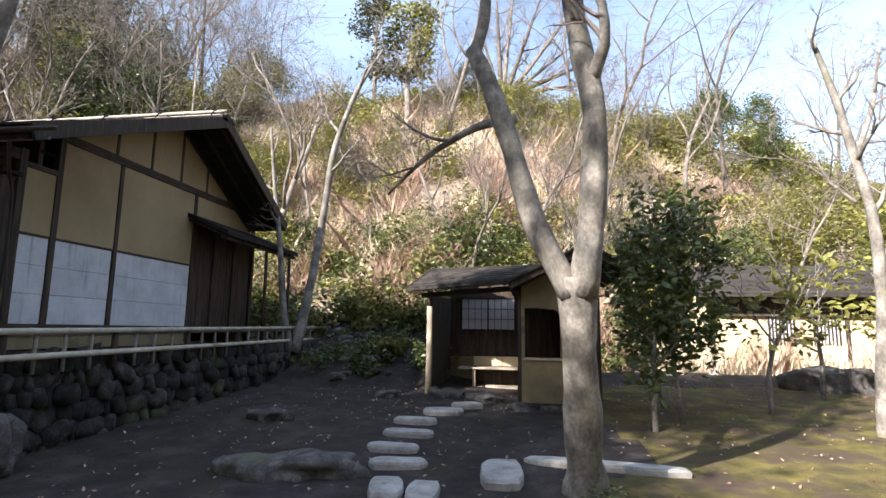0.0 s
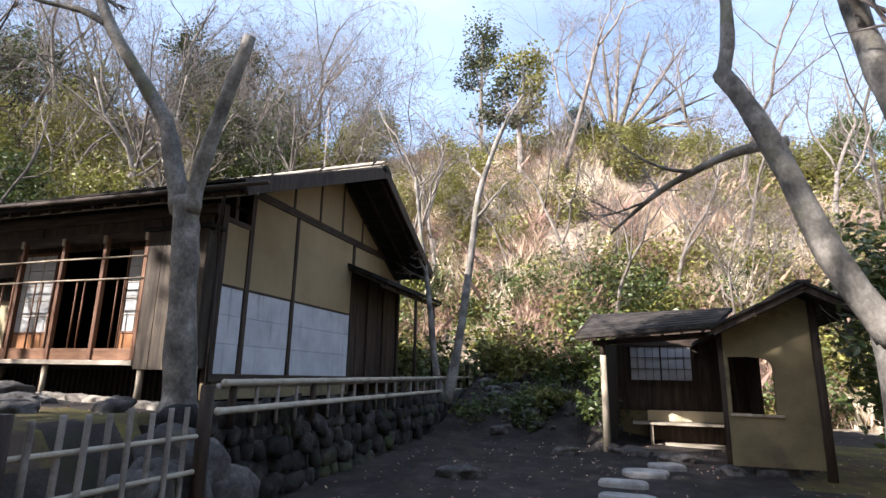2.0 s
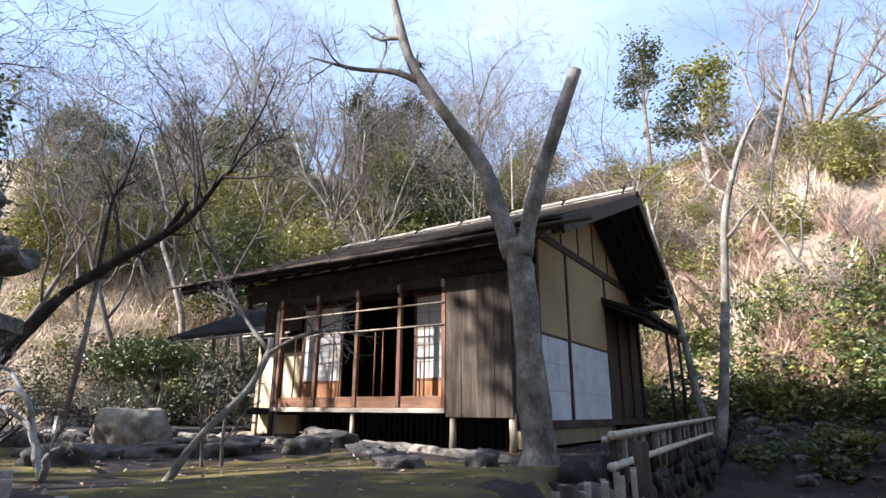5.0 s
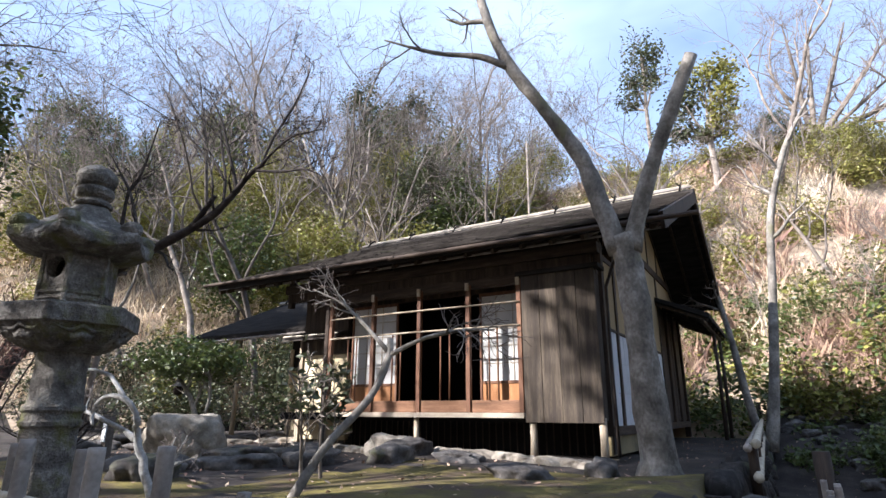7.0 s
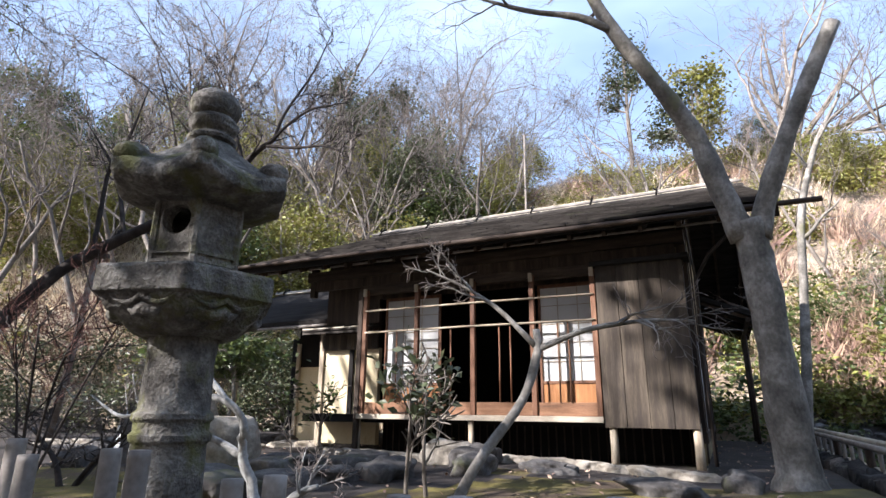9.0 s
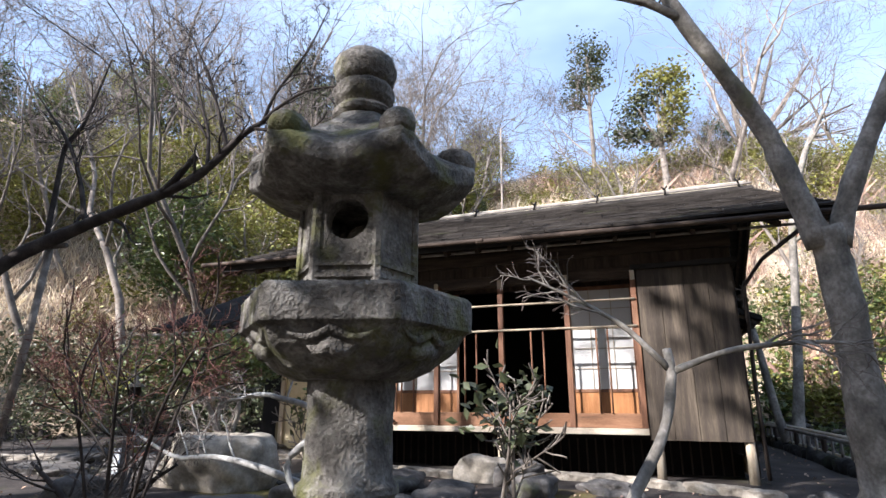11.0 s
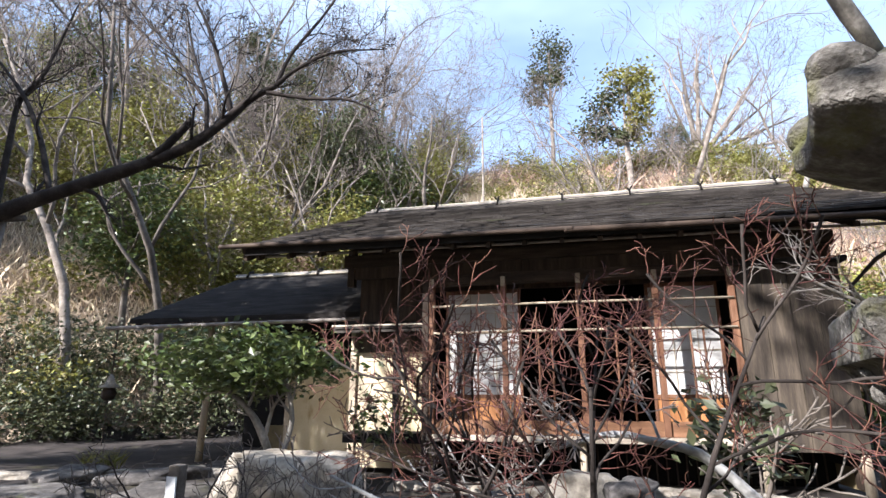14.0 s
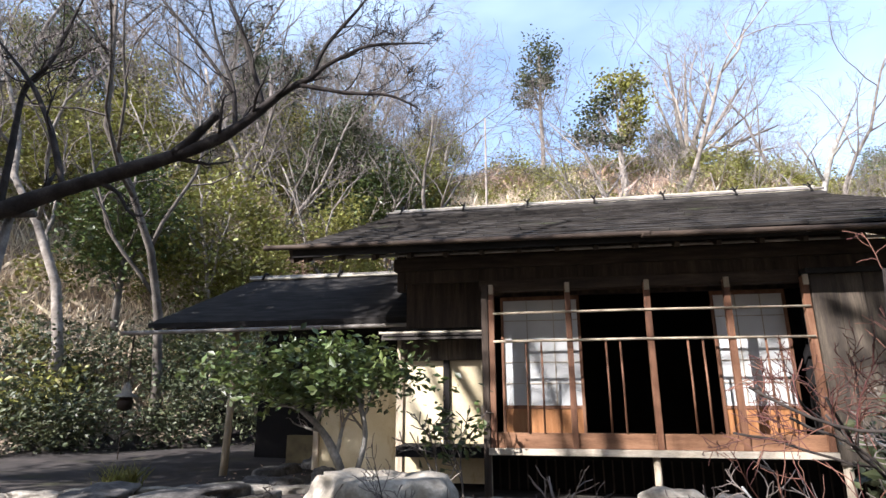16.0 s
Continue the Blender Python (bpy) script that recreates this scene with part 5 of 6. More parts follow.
# unseen trees added behind the path to shade the garden
SHADE = [leafy_tree(221, 12.5, 0.22, 1.9, 9000, 0.13, "leaf", "unseen tall dense evergreen added behind the path for shade", base=0.38, clumps=40, tight=0.26)]
# those with x above 0 are added only to block skylight
for x, y, turn, s in ((-8.2, -4.6, 0, 0.9), (-9.3, -4.6, 130, 0.92), (-10.3, -7.0, 40, 1.0), (-18.6, 1.4, 60, 0.9), (-20.6, 3.4, 10, 0.9), (-6.8, -6.1, 200, 0.84), (3.5, -6.5, 20, 1.0), (7.5, -5.0, 75, 1.05), (11.5, -3.0, 150, 0.95), (0.5, -9.5, 240, 1.0), (13.5, 2.0, 300, 0.95)):
    stand(SHADE[0], x, y, turn, s, 0.1, "trees behind the path")
HIGH = leafy_tree(222, 13.5, 0.2, 1.8, 6000, 0.13, "leaf", "unseen tall evergreen with a high crown, added behind the path for shade", base=0.68, clumps=30)
stand(HIGH, -12.6, -5.4, 0, 1.0, 0.1)
stand(HIGH, -7.8, -4.4, 120, 1.14, 0.1)
for kind, x, y, turn, s in ((BARE[0], -13.3, -3.0, 0, 1.0), (BARE[2], -15.0, -2.0, 120, 1.0), (BARE[1], -17.5, -4.5, 10, 1.0), (BARE[1], -14.0, -7.0, 77, 1.1), (BARE[0], -16.0, -2.6, 60, 1.1), (BARE[2], -16.5, -5.0, 160, 1.2), (EVER[0], -15.0, -4.4, 0, 1.25)):
    stand(kind, x, y, turn, s, 0.1, "trees behind the path")

# rubble on the shady bank
bank_rng = random.Random(17)
BANK = []
for k in range(26):
    BANK.append((bank_rng.uniform(-3.2, 0.2), bank_rng.uniform(12.0, 15.4), bank_rng.uniform(0.08, 0.24), k))

# thin pole above the house
mast = thing("thin_mast", "thin weathered mast standing on the slope", "pole", (-10.8, 19.1, 3))
put("shaft", Geo().tube([(-10.82, 19.1, 3.2), (-10.8, 19.1, 8), (-10.78, 19.1, 12.5)], [0.05, 0.045, 0.03], 8), M["barkmid"], mast, "", True)

# undergrowth
g9 = np.random.default_rng(9)
roots = []
while len(roots) < 60000:
    x, y = g9.uniform(-19, 15), 15.3 + 20 * g9.random()
    if noise.noise(Vector((x * 0.33, y * 0.33, 4))) + 0.35 * noise.noise(Vector((x * 1.1, y * 1.1, 8))) < -0.10 + 0.25 * (y < 19.5):
        continue
    roots.append((x, y, height(x, y) - 0.03))
tagged(put("dry_grass", Geo().blades(roots, 0.75, 0.03, 0.35, g9), M["drygrass"]), "tall pale straw-coloured dry grass on the hillside", "grass", kind="stuff")
roots = []
while len(roots) < 52000:
    x, y = g9.uniform(-19, 15), 15.6 + 17 * g9.random()
    if noise.noise(Vector((x * 0.4, y * 0.4, 14))) < 0.05:
        continue
    roots.append((x, y, height(x, y) - 0.03))
tagged(put("dry_brush", Geo().blades(roots, 1.05, 0.022, 0.55, g9), M["brush"]), "red-brown dry brush and stalks on the hillside", "brush", kind="stuff")


def thicket(name, label, mat, seed, n, where, size, tall):
    g = np.random.default_rng(seed)
    geo = Geo()
    made = 0
    while made < n:
        x, y, r = where(g)
        z = height(x, y)
        k = int(420 * r)
        pts = crown_points(g, k, (x, y, z + tall * r * 0.55), (r, r, tall * r * 0.6), 9, 0.33)
        geo.leaves(pts, size, g, droop=0.1)
        made += 1
    return tagged(put(name, geo, M[mat]), label, "undergrowth", kind="stuff")


def toe_strip(g):
    x = g.uniform(-9, 6)
    return x, g.uniform(14.9, 20.5) + max(0, x - 3) * 0.62, g.uniform(0.25, 0.95)


def slope(g):
    while True:
        x, y = g.uniform(-12, 20), g.uniform(18, 38)
        if noise.noise(Vector((x * 0.3, y * 0.3, 22))) > 0.0:
            return x, y, g.uniform(0.5, 1.1)


def left_slope(g):
    while True:
        x, y = g.uniform(-34, -11), g.uniform(7, 32)
        s = -0.72 * (x + 17.6) + 0.69 * (y - 13.2)
        if 0.2 < s < 18:
            return x, y, g.uniform(0.45, 1.1)


def left_toe(g):
    while True:
        x, y = g.uniform(-24, -12), g.uniform(8, 20)
        s = -0.72 * (x + 17.6) + 0.69 * (y - 13.2)
        if -0.5 < s < 2.0 and (x < -15.6 or y > 14.5):
            return x, y, g.uniform(0.6, 1.1)


thicket("green_thicket", "glossy green evergreen thicket at the foot of the slope", "leaf", 301, 115, toe_strip, 0.085, 1.5)
thicket("olive_thicket", "olive and brown leaved brush at the foot of the slope", "leafyellow", 305, 70, toe_strip, 0.075, 1.3)
thicket("hillside_bushes", "olive-green bushes scattered over the dry hillside", "leafyellow", 302, 260, slope, 0.085, 1.5)
def bank(g):
    return g.uniform(-3.1, 1.2), g.uniform(12.2, 15.6), g.uniform(0.12, 0.5)


def far_right(g):
    return g.uniform(8, 27), g.uniform(25, 45), g.uniform(0.7, 1.7)


def crest(g):
    return g.uniform(-12, 8), g.uniform(29.5, 35), g.uniform(0.6, 1.3)


thicket("bank_plants", "low dark green plants on the shady bank", "leaf", 306, 46, bank, 0.06, 1.0)
thicket("far_bushes", "olive bushes on the far slope", "leafyellow", 307, 120, far_right, 0.12, 1.3)
thicket("crest_bushes", "olive-green bushes along the hill crest", "leafyellow", 308, 60, crest, 0.10, 1.4)
thicket("wood_undergrowth", "mixed green undergrowth below the hillside wood", "leafyellow", 303, 120, left_slope, 0.085, 1.4)
thicket("dark_thicket", "dark evergreen thicket along the garden's edge", "leafdark", 304, 90, left_toe, 0.065, 1.5)
roots = []
while len(roots) < 34000:
    x, y = g9.uniform(-34, -11), g9.uniform(7, 32)
    if not 0.5 < -0.72 * (x + 17.6) + 0.69 * (y - 13.2) < 18:
        continue
    roots.append((x, y, height(x, y) - 0.03))
tagged(put("dry_undergrowth", Geo().blades(roots, 0.6, 0.03, 0.6, g9), M["drygrass"]), "dry straw grass under the hillside wood", "grass", kind="stuff")

gf = np.random.default_rng(66)
fern = thing("fern_clump", "bright green fern clump on the shady bank", "fern", (-1.0, 13.4, 0.8))
for k in range(16):
    a, ln = gf.uniform(0, 6.28), gf.uniform(0.45, 0.75)
    zb = height(-1.0, 13.4)
    t = np.linspace(0, 1, 9)
    spine = np.stack([-1.0 + math.cos(a) * ln * t, 13.4 + math.sin(a) * ln * t, zb + 0.55 * ln * np.sin(t * 2.2)], 1)
    geo = Geo().tube(spine, 0.006, 4)
    geo.leaves(np.repeat(spine[1:], 9, 0) + gf.normal(size=(72, 3)) * 0.035, 0.045, gf, long=2.6)
    put("frond", geo, M["leafyellow"], fern)
# fallen leaves
lit = []
while len(lit) < 2600:
    x, y = g9.uniform(-14, 9), g9.uniform(1.0, 14.5)
    if -10.9 < x < -5.0 and y > 6.9 or -3.9 < x < -3.2:
        continue
    lit.append((x, y, height(x, y) + 0.012))
tagged(put("fallen_leaves", Geo().leaves(lit, 0.028, g9, up=3.0), M["brush"]), "scattered dry fallen leaves on moss and earth", "leaves", kind="stuff")

# ---- stone lantern ----
LC = (-7.035, 1.33)
lan = thing("stone_lantern", "tall weathered granite lantern with mossy hexagonal roof and round-holed fire box", "stone lantern", (LC[0], LC[1], 1.05))
LT = radians(17)


def LP(name, profile, sides, z, turn=0.0, label="", smooth=False):
    geo = Geo().lathe((LC[0], LC[1], z), profile, sides, turn)
    return put(name, geo, M["lantern"], lan, label, smooth, 0.012)


LP("base", [(0.33, 0), (0.34, 0.1), (0.31, 0.2), (0.24, 0.24)], 24, 0.95, 0, "", True)
LP("shaft", [(0.175, 0), (0.17, 0.05), (0.158, 0.3), (0.154, 0.46), (0.170, 0.475), (0.173, 0.50), (0.158, 0.515), (0.158, 0.55), (0.173, 0.565), (0.170, 0.59), (0.152, 0.605), (0.145, 0.8), (0.152, 0.9), (0.148, 0.96)], 28, 1.16, 0, "", True)
LP("platform", [(0.20, 0), (0.27, 0.03), (0.36, 0.10), (0.395, 0.155), (0.42, 0.165), (0.42, 0.27), (0.405, 0.285), (0.28, 0.30)], 6, 2.08, LT)
for k in range(6):
    a = LT + (k + 0.5) * math.pi / 3
    for amp, top, thick, span in ((0.03, 0.148, 0.013, 0.44), (0.012, 0.098, 0.030, 0.24)):
        pts, rad = [], []
        for j in range(17):
            t = span * (j / 8 - 1)
            z = top - amp * abs(math.sin(t * math.pi / span))
            r = (0.36 + (z - 0.10) * 0.64 if z > 0.10 else 0.27 + (z - 0.03) * 1.28) * 0.866 / math.cos(t)
            pts.append((LC[0] + r * math.cos(a + t), LC[1] + r * math.sin(a + t), 2.08 + z))
            rad.append(max(0.004, thick * (1 - abs(t / span) ** 4)))
        put("carved_scroll", Geo().tube(pts, rad, 10), M["lantern"], lan, "", True)
def weather(ob, cuts, amount):
    """Chips and softens a stone part."""
    b = bmesh.new()
    b.from_mesh(ob.data)
    if cuts:
        bmesh.ops.subdivide_edges(b, edges=b.edges, cuts=cuts, use_grid_fill=True)
    b.normal_update()
    for v in b.verts:
        p = v.co
        k = noise.noise(p * 9) * 0.5 + noise.noise(p * 23) * 0.35 + min(0.0, noise.noise(p * 5 + Vector((3, 3, 3))) + 0.25) * 1.6
        v.co = p + v.normal * amount * k
    b.to_mesh(ob.data)
    b.free()
    ob.modifiers.clear()
    ob.data.polygons.foreach_set("use_smooth", [True] * len(ob.data.polygons))


# fire box with two round holes, cut through its walls
bm = bmesh.new()
RB = 0.212
hole = 0.072
for k in range(6):
    a0, a1 = LT + k * math.pi / 3, LT + (k + 1) * math.pi / 3
    p0, p1 = Vector((RB * math.cos(a0), RB * math.sin(a0), 0)), Vector((RB * math.cos(a1), RB * math.sin(a1), 0))
    ex, nrm = (p1 - p0).normalized(), Vector((math.cos((a0 + a1) / 2), math.sin((a0 + a1) / 2), 0))
    wdt, mid = (p1 - p0).length, (p0 + p1) / 2
    z0, z1, zh = 2.37, 2.76, 2.615
    N = 24
    rim, inner, outer = [], [], []
    for j in range(N):
        t = 2 * math.pi * j / N
        c, s = math.cos(t), math.sin(t)
        f = min(wdt / 2 / max(1e-6, abs(c)), ((z1 - zh) if s > 0 else (zh - z0)) / max(1e-6, abs(s)))
        outer.append(bm.verts.new(mid + ex * c * f + Vector((0, 0, zh + s * f))))
        hr = hole if k in (1, 4) else 0.0
        rim.append(bm.verts.new(mid + ex * c * max(hr, 0.002) + Vector((0, 0, zh + s * max(hr, 0.002)))))
        inner.append(bm.verts.new(mid - nrm * 0.07 + ex * c * max(hr, 0.002) + Vector((0, 0, zh + s * max(hr, 0.002)))))
    for j in range(N):
        q = (j + 1) % N
        bm.faces.new((outer[j], outer[q], rim[q], rim[j]))
        bm.faces.new((rim[j], rim[q], inner[q], inner[j]))
bmesh.ops.remove_doubles(bm, verts=bm.verts, dist=0.0005)
bm.transform(Matrix.Translation((LC[0], LC[1], 0)))
me = bpy.data.meshes.new("fire_box")
bm.to_mesh(me)
bm.free()
put("fire_box", me, M["lantern"], lan, "hexagonal fire box with round holes")
for k in range(6):
    a = LT + (k + 0.5) * math.pi / 3
    m = Matrix.Translation((LC[0] + 0.185 * math.cos(a), LC[1] + 0.185 * math.sin(a), 0)) @ pose(0, 0, 0, 0, 0, math.degrees(a))
    put("panel_rail", Geo().box(-0.008, 0.010, -0.10, 0.10, 2.45, 2.465, m).box(-0.008, 0.010, -0.10, 0.10, 2.41, 2.425, m), M["lantern"], lan)
    b = LT + k * math.pi / 3
    put("corner_rib", Geo().tube([(LC[0] + 0.208 * math.cos(b), LC[1] + 0.208 * math.sin(b), z) for z in (2.37, 2.58, 2.75)], 0.018, 6), M["lantern"], lan)
# roof with upturned corners
NS = 48
rings = ((0.19, 2.70, 0.0), (0.30, 2.708, 0.02), (0.412, 2.738, 0.055), (0.428, 2.748, 0.06), (0.432, 2.80, 0.065), (0.412, 2.825, 0.06), (0.27, 2.92, 0.012), (0.17, 3.01, 0.0), (0.105, 3.075, 0.0))
vs = []
for r, z, lift in rings:
    for j in range(NS):
        t = 2 * math.pi * j / NS
        w = ((t - LT + math.pi / 6) % (math.pi / 3)) - math.pi / 6
        hexa = math.cos(math.pi / 6) / math.cos(math.pi / 6 - abs(w))
        corner = max(0.0, 1 - abs(w) / (math.pi / 6)) ** 2
        k = r * (hexa if r > 0.15 else 1.0) * (1 + 0.04 * corner)
        vs.append((LC[0] + k * math.cos(t), LC[1] + k * math.sin(t), z + lift * corner))
fs = [(i * NS + j, i * NS + (j + 1) % NS, (i + 1) * NS + (j + 1) % NS, (i + 1) * NS + j) for i in range(len(rings) - 1) for j in range(NS)]
fs += [tuple(range(NS - 1, -1, -1)), tuple(range((len(rings) - 1) * NS, len(rings) * NS))]
put("roof_stone", Geo().add(vs, fs), M["lantern"], lan, "hexagonal roof stone with upturned corners", True)
for k in range(6):
    a = LT + k * math.pi / 3
    pts = [(LC[0] + r * math.cos(a), LC[1] + r * math.sin(a), z) for r, z in ((0.27, 2.885), (0.285, 2.887), (0.315, 2.89), (0.35, 2.892), (0.385, 2.89), (0.412, 2.885), (0.43, 2.88), (0.437, 2.878))]
    put("corner_curl", Geo().tube(pts, [0.008, 0.03, 0.05, 0.06, 0.058, 0.046, 0.026, 0.006], 16), M["lantern"], lan, "", True)
LP("finial_neck", [(0.12, 0), (0.125, 0.02), (0.10, 0.045), (0.085, 0.05), (0.115, 0.075), (0.125, 0.11), (0.11, 0.135), (0.08, 0.14)], 24, 3.085, 0, "", True)
LP("finial", [(0.08, 0), (0.115, 0.03), (0.13, 0.08), (0.12, 0.12), (0.085, 0.155), (0.03, 0.185), (0.012, 0.195)], 24, 3.215, 0, "onion-shaped finial", True)

for ob in lan.children:
    kind = ob.name.split(".")[0]
    if kind == "platform":
        weather(ob, 11, 0.007)
    elif kind in ("shaft", "base", "finial", "finial_neck"):
        weather(ob, 3, 0.006)
    elif kind == "roof_stone":
        weather(ob, 2, 0.0045)
    elif kind == "fire_box":
        weather(ob, 3, 0.005)

# ---- fences ----
fence = thing("bamboo_lattice_fence", "low lattice fence of weathered bamboo canes tied with black cord", "fence", (-2.9, 2.8, 0.3))
post = Geo().tube([(-2.90, 4.60, 0.2), (-2.90, 4.60, 0.9), (-2.90, 4.60, 1.46)], [0.065, 0.06, 0.06], 12)
put("corner_post", post, M["wood"], fence, "dark round fence post", True)
frng = random.Random(3)


def lattice(x0, y0, x1, y1, top, foot, n, parent, r=0.024):
    d = Vector((x1 - x0, y1 - y0, 0))
    side = Vector((-d.y, d.x, 0)).normalized() * 0.03
    for k in range(n):
        f = (k + 0.5 + 0.3 * (k % 2)) / n
        s = side if k % 2 else -side
        x, y = x0 + d.x * f + s.x, y0 + d.y * f + s.y
        cane(x, y, height(x, y) - 0.1, x + frng.uniform(-0.02, 0.02), y, top + foot * f + frng.uniform(-0.03, 0.03), r, "darkbamboo", parent, "upright_cane", 0.3)
    for drop in (0.24, 0.52):
        cane(x0, y0, top - drop, x1, y1, top + foot - drop, 0.022, "bamboo", parent, "rail_cane", 0.35)


lattice(-2.88, 4.5, -2.88, 0.95, 1.28, 0.0, 19, fence)
for y in (2.9, 0.95):
    put("post", Geo().tube([(-2.88, y, 0.2), (-2.88, y, 1.30)], 0.05, 10), M["wood"], fence, "", True)
fence2 = thing("bamboo_stake_fence", "row of cut bamboo stakes along the path", "fence", (-5.5, 0.75, 0.6))
lattice(-2.95, 0.85, -4.8, 0.75, 1.30, 0.18, 9, fence2)
lattice(-4.9, 0.75, -7.7, 0.68, 1.57, 0.10, 11, fence2, 0.034)
rail = thing("bamboo_rail_fence", "two-rail bamboo fence along the top of the stone wall", "fence", (-3.6, 10, 1.15))
cane(-3.35, 5.35, 1.47, -3.62, 15.5, 1.60, 0.040, "bamboo", rail, "top_rail", 0.5)
cane(-3.42, 5.35, 1.43, -3.68, 15.5, 1.565, 0.034, "darkbamboo", rail, "top_rail", 0.5)
cane(-3.36, 5.3, 1.19, -3.63, 15.5, 1.30, 0.040, "bamboo", rail, "low_rail", 0.5)
for k in range(24):
    f = (k + 0.5) / 24
    x, y = -3.39 - 0.27 * f, 5.35 + 10.1 * f
    put("baluster", Geo().tube([(x, y, 1.0), (x, y, 1.46 + 0.12 * f)], 0.024 if k % 4 else 0.045, 8), M["wood" if k % 4 == 0 else "darkbamboo"], rail, "", True)
for dx in (0, 0.24):
    put("end_post", Geo().tube([(-3.66 + dx, 15.5, 0.7), (-3.66 + dx, 15.5, 2.0)], 0.05, 8), M["wood"], rail, "", True)
gate = thing("bamboo_screen", "short upright bamboo screen beside the path", "fence", (8.2, 8.9, 0.2))
for k in range(7):
    cane(7.9 + 0.13 * k, 9.6 - 0.16 * k, 0.1, 7.9 + 0.13 * k, 9.6 - 0.16 * k, 1.05, 0.028, "darkbamboo", gate, "upright_cane", 0.3)
cane(7.85, 9.65, 0.75, 8.75, 8.55, 0.75, 0.022, "darkbamboo", gate, "rail_cane")

# ---- stones ----
ROCKS = [rock_mesh(k, 4, 0.42, 0.62) for k in range(6)]
for r in ROCKS:
    r.materials.append(M["stone"])
PALE = [rock_mesh(20 + k, 4, 0.36, 0.62) for k in range(3)]
for r in PALE:
    r.materials.append(M["palestone"])


def stone(name, label, x, y, sx, sy, sz, turn=0.0, k=0, pale=False, lift=0.0, category="stone", group=""):
    ob = tagged(new(name, (PALE if pale else ROCKS)[k % (3 if pale else 6)]), label, category, group)
    ob.matrix_basis = pose(x, y, height(x, y) + lift, 0, 0, turn) @ Matrix.Diagonal((sx, sy, sz, 1))
    return ob


slab_rng = random.Random(8)


def slab(x, y, w, d, turn, label="rectangular grey stepping stone set in packed earth", name="stepping_stone", hgt=0.07, mat="slab"):
    n = 14
    prof = []
    for j in range(n):
        t = 2 * math.pi * j / n
        c, s = math.cos(t), math.sin(t)
        k = 1 / max(abs(c), abs(s)) ** 0.75
        prof.append((c * k * w / 2 * slab_rng.uniform(0.92, 1.04), s * k * d / 2 * slab_rng.uniform(0.92, 1.04)))
    g = Geo()
    v = [(px * f, py * f, z) for f, z in ((1.0, -0.12), (1.02, hgt * 0.6), (0.95, hgt), (0.4, hgt + 0.01)) for px, py in prof]
    f = [(i * n + j, i * n + (j + 1) % n, (i + 1) * n + (j + 1) % n, (i + 1) * n + j) for i in range(3) for j in range(n)] + [tuple(range(3 * n, 4 * n))]
    ob = tagged(put(name, g.add(v, f), M[mat]), label, "stepping stone", "garden stepping stones")
    ob.location, ob.rotation_euler = (x, y, height(x, y)), (0, 0, radians(turn))
    return ob


for x, y, w, d, t in ((0.80, 5.62, 0.34, 0.62, 12), (1.16, 5.55, 0.30, 0.6, 5), (0.72, 6.45, 0.62, 0.30, 6), (0.50, 7.08, 0.62, 0.30, -4), (0.50, 7.85, 0.66, 0.30, -3), (0.45, 8.6, 0.62, 0.28, 0), (0.75, 9.3, 0.62, 0.42, 12), (1.05, 9.9, 0.5, 0.4, 30), (1.82, 6.3, 0.42, 0.95, 4), (2.9, 6.75, 1.7, 0.22, -8)):
    slab(x, y, w, d, t)
stone("flat_boulder", "broad low grey boulder in the path", -0.25, 6.05, 0.62, 0.42, 0.20, 8, 1)
stone("flat_boulder", "small flat-topped grey stone by the path", -1.70, 8.4, 0.28, 0.2, 0.16, 0, 2)
stone("flat_boulder", "small pale stone near the shelter", -0.55, 10.7, 0.2, 0.15, 0.12, 0, 3)
stone("boulder", "dark rounded boulder on the moss before the store", 8.1, 13.2, 0.75, 0.45, 0.38, -12, 4, lift=0.12)
stone("flat_stone", "flat grey stone in the moss", 6.9, 7.6, 0.5, 0.4, 0.12, 10, 0)
for x, y, s, k in ((1.95, 9.85, 0.2, 0), (2.6, 10.1, 0.3, 1), (3.0, 10.7, 0.26, 2), (0.2, 11.2, 0.2, 3), (0.7, 11.0, 0.32, 4), (1.3, 10.6, 0.34, 5)):
    stone("foundation_stone", "grey foundation stone under the shelter edge", x, y, s, s * 0.75, 0.13, k * 40, k, lift=-0.01)
for x, y, s, k in BANK:
    stone("rubble_stone", "rough grey rubble stone on the shady bank", x, y, s, s * 0.8, s * 0.6, k * 31, k, lift=0.02, group="rubble")
# edging, shoe stones and basin in front of the house
for k in range(17):
    x = -9.9 + k * 0.30
    stone("edging_stone", "long pale edging stone below the veranda", x, 6.42 + 0.05 * math.sin(k * 2.2), 0.19, 0.13, 0.09, (k * 37) % 25 - 12, k, True, lift=0.0, group="veranda edging")
stone("shoe_stone", "large rounded pale shoe-removing stone", -7.95, 6.22, 0.33, 0.24, 0.21, 10, 1, True, lift=0.08)
stone("shoe_stone", "rounded grey stone beside the shoe stone", -7.5, 6.0, 0.28, 0.22, 0.17, 50, 2, lift=0.06)
basin = thing("stone_basin", "large pale rough stone water basin with a flat hollowed top", "water basin", (-10.5, 4.7, 1.1))
bmx = bmesh.new()
bmesh.ops.create_icosphere(bmx, subdivisions=5, radius=1.0)
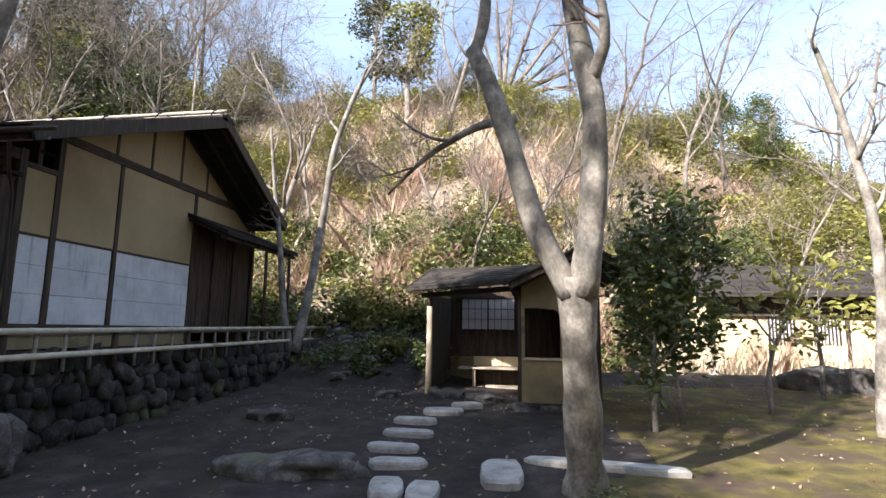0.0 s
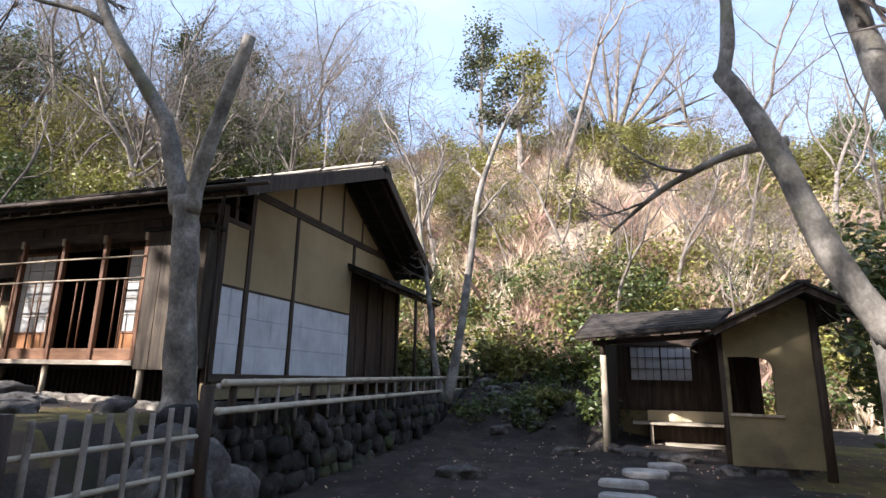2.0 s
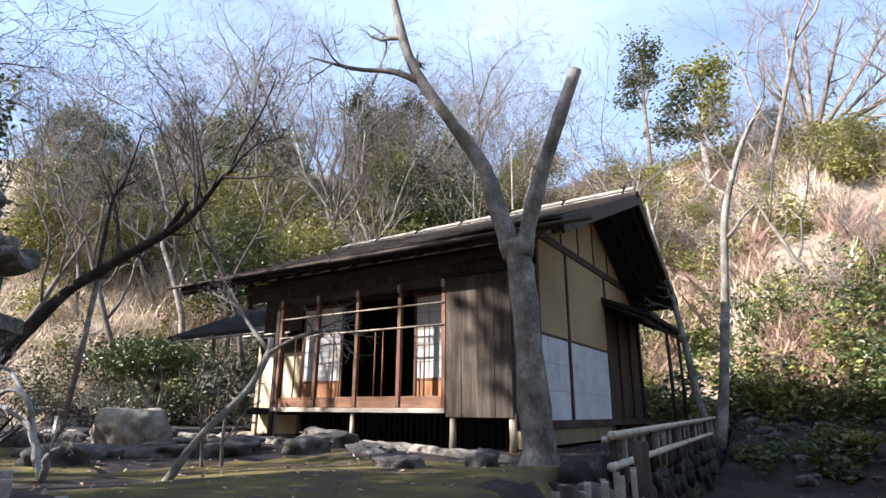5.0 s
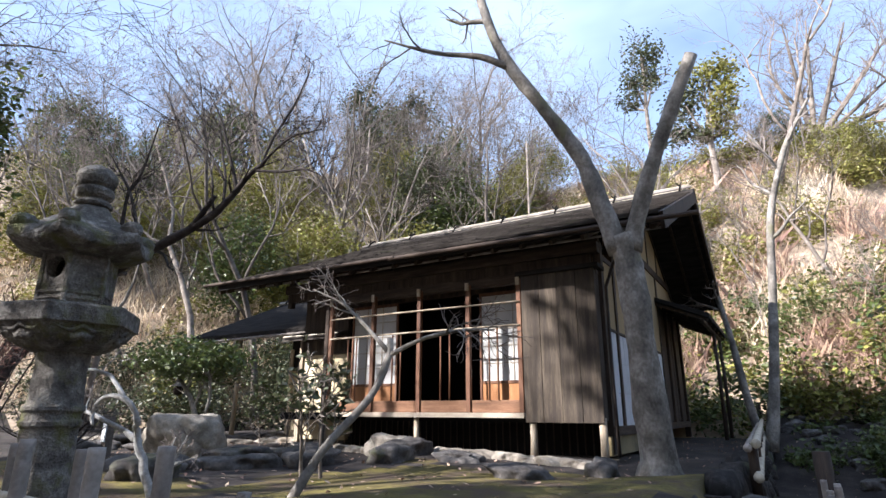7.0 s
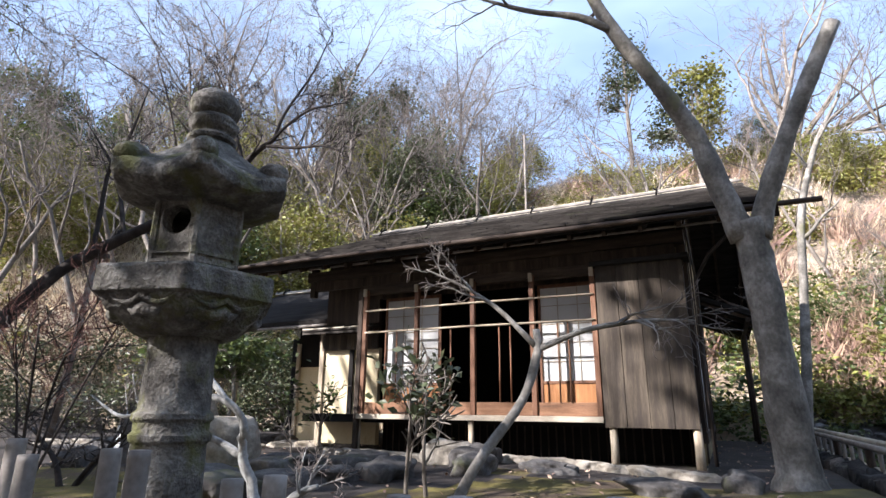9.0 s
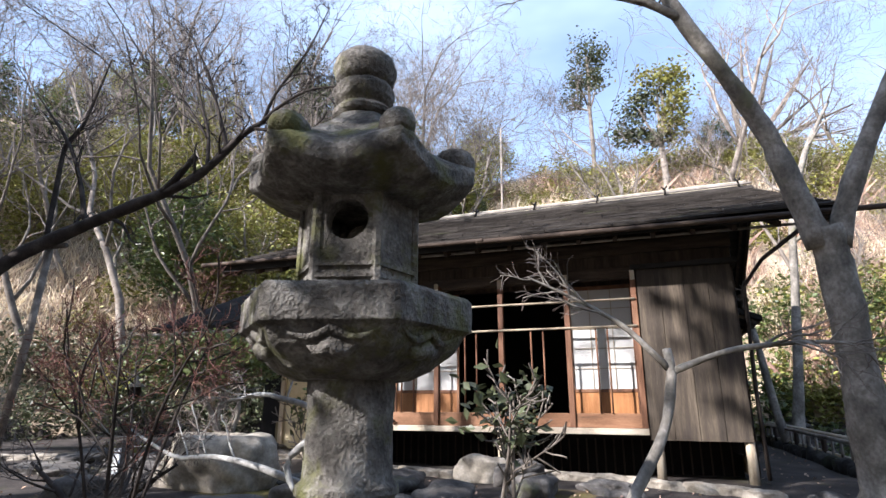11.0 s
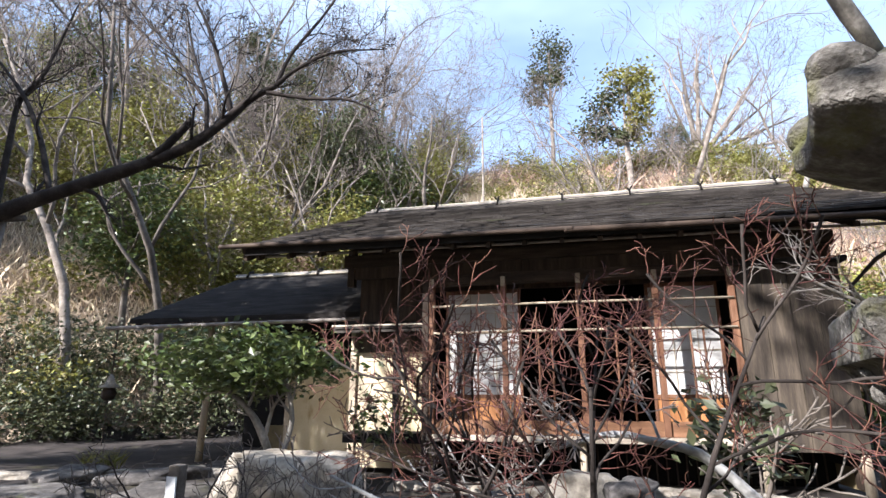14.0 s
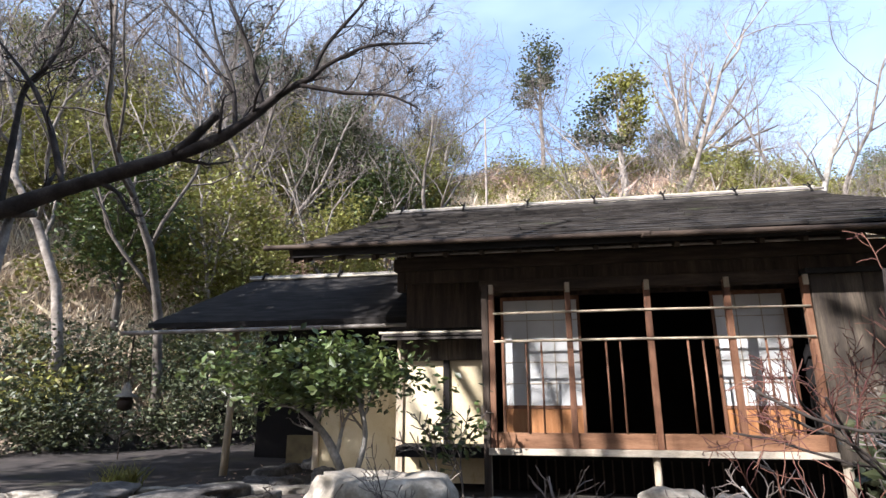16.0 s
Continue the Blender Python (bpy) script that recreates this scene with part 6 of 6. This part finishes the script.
for v in bmx.verts:
    p = v.co.copy()
    q = p * (1 + 0.30 * noise.noise(p * 1.1 + Vector((3, 1, 4))) + 0.12 * noise.noise(p * 3.1) + 0.035 * noise.noise(p * 8))
    q.z = min(q.z, 0.62 + 0.05 * noise.noise(p * 3))
    r = math.hypot(q.x, q.y)
    if q.z > 0.5 and r < 0.42:
        q.z -= 0.35 * (1 - (r / 0.42) ** 2)
    v.co = Vector((q.x * 0.66 - 10.52, q.y * 0.5 + 4.75, q.z * 0.55 + 1.34))
me = bpy.data.meshes.new("basin_body")
bmx.to_mesh(me)
bmx.free()
me.polygons.foreach_set("use_smooth", [True] * len(me.polygons))
put("basin_body", me, M["palestone"], basin)
for x, y, s, k in ((-9.6, 5.2, 0.42, 0), (-9.2, 4.7, 0.35, 1), (-8.7, 5.3, 0.45, 2), (-11.4, 5.0, 0.35, 3), (-12.2, 5.7, 0.5, 4), (-11.2, 3.7, 0.3, 5), (-8.3, 3.9, 0.42, 1), (-7.9, 4.6, 0.4, 2), (-9.3, 3.6, 0.4, 3), (-8.7, 3.0, 0.35, 4), (-7.2, 5.2, 0.33, 5), (-6.5, 5.6, 0.3, 0), (-13.2, 6.6, 0.55, 1), (-14.2, 6.2, 0.5, 2), (-13.6, 5.2, 0.5, 3), (-12.8, 7.6, 0.35, 4), (-12.3, 8.2, 0.25, 5), (-11.9, 7.9, 0.2, 0), (-13.2, 8.7, 0.3, 1), (-13.0, 9.6, 0.3, 2), (-5.3, 4.6, 0.3, 3), (-8.1, 2.7, 0.3, 5), (-4.75, 5.35, 0.24, 2)):
    stone("garden_stone", "weathered grey stone bedded in the garden floor", x, y, s, s * 0.72, 0.11 + 0.03 * (k % 3), k * 53, k, lift=0.0, group="garden stones")
for k in range(9):
    stone("gutter_stone", "pale flat edging stone by the gravel path", -15.6 + k * 0.55, 5.9 + 0.22 * k + 0.1 * math.sin(k * 3), 0.30, 0.16, 0.09, 20, k, True, lift=0.0, group="path edging")
peg = thing("sign_stake", "short grey stake with a small white sign plate", "sign", (-11.0, 3.95, 1.1))
put("stake", Geo().box(-11.06, -10.96, 3.9, 4.0, 0.95, 1.66), M["barkmid"], peg, "", False, 0.01)
put("plate", Geo().box(-11.05, -10.97, 3.88, 3.897, 1.33, 1.58), M["sign"], peg, "white sign plate")
g5 = np.random.default_rng(5)
tuft = [(-14.9 + g5.normal() * 0.12, 7.4 + g5.normal() * 0.12, height(-14.9, 7.4) - 0.02) for _ in range(260)]
tagged(put("grass_tuft", Geo().blades(tuft, 0.26, 0.012, 0.5, g5), M["leafyellow"]), "small tuft of yellow-green grass", "grass", kind="stuff")
tuft = [(2.75 + g5.normal() * 0.1, 5.35 + g5.normal() * 0.1, height(2.75, 5.35) + abs(g5.normal()) * 0.08) for _ in range(420)]
tagged(put("fern_tuft", Geo().leaves(tuft, 0.03, g5), M["leaf"]), "low green tuft at the foot of a tree", "plant")

# ---- stone retaining wall ----
ret = tagged(put("retaining_wall", Geo().box(WALL_X - 0.28, WALL_X - 0.06, 4.75, 16.0, -0.1, 1.08), M["earth"]), "dark dry-stone retaining wall below the bamboo fence", "wall", kind="structure")
small = [rock_mesh(40 + k, 2, 0.45, 0.45) for k in range(7)]
for r in small:
    r.materials.append(M["wallstone"])
wr_ = random.Random(14)
z = 0.02
row = 0
while z < 1.0:
    hgt = wr_.uniform(0.15, 0.27)
    y = 4.75 + (row % 2) * 0.15
    while y < 15.9:
        w = wr_.choice((wr_.uniform(0.12, 0.22), wr_.uniform(0.22, 0.5)))
        ob = put("stone", small[wr_.randrange(7)], None, ret)
        ob.matrix_basis = pose(WALL_X - 0.09 + 0.05 * (1 - z) + wr_.uniform(-0.06, 0.05), y + w / 2, z + hgt / 2, wr_.uniform(-28, 28), 0, wr_.uniform(-10, 10)) @ Matrix.Diagonal((wr_.uniform(0.10, 0.14), w * 0.58, hgt * 0.60, 1))
        y += w
    z += hgt * 0.93
    row += 1
for x, y, s, k in ((-3.25, 4.75, 0.36, 0), (-3.15, 4.25, 0.3, 2), (-3.1, 5.2, 0.3, 4)):
    stone("corner_boulder", "rough boulder at the corner of the stone wall", x, y, s, s * 0.85, s * 1.1, k * 60, k, lift=0.3)

# ---- roof pieces ----
shingles(roof, tile_mesh, RX0, RX1, 6.15, 10.36, roof_z, 19)
shingles(roof, tile_mesh, RX0, RX1, 13.55, 10.7, roof_z, 6)
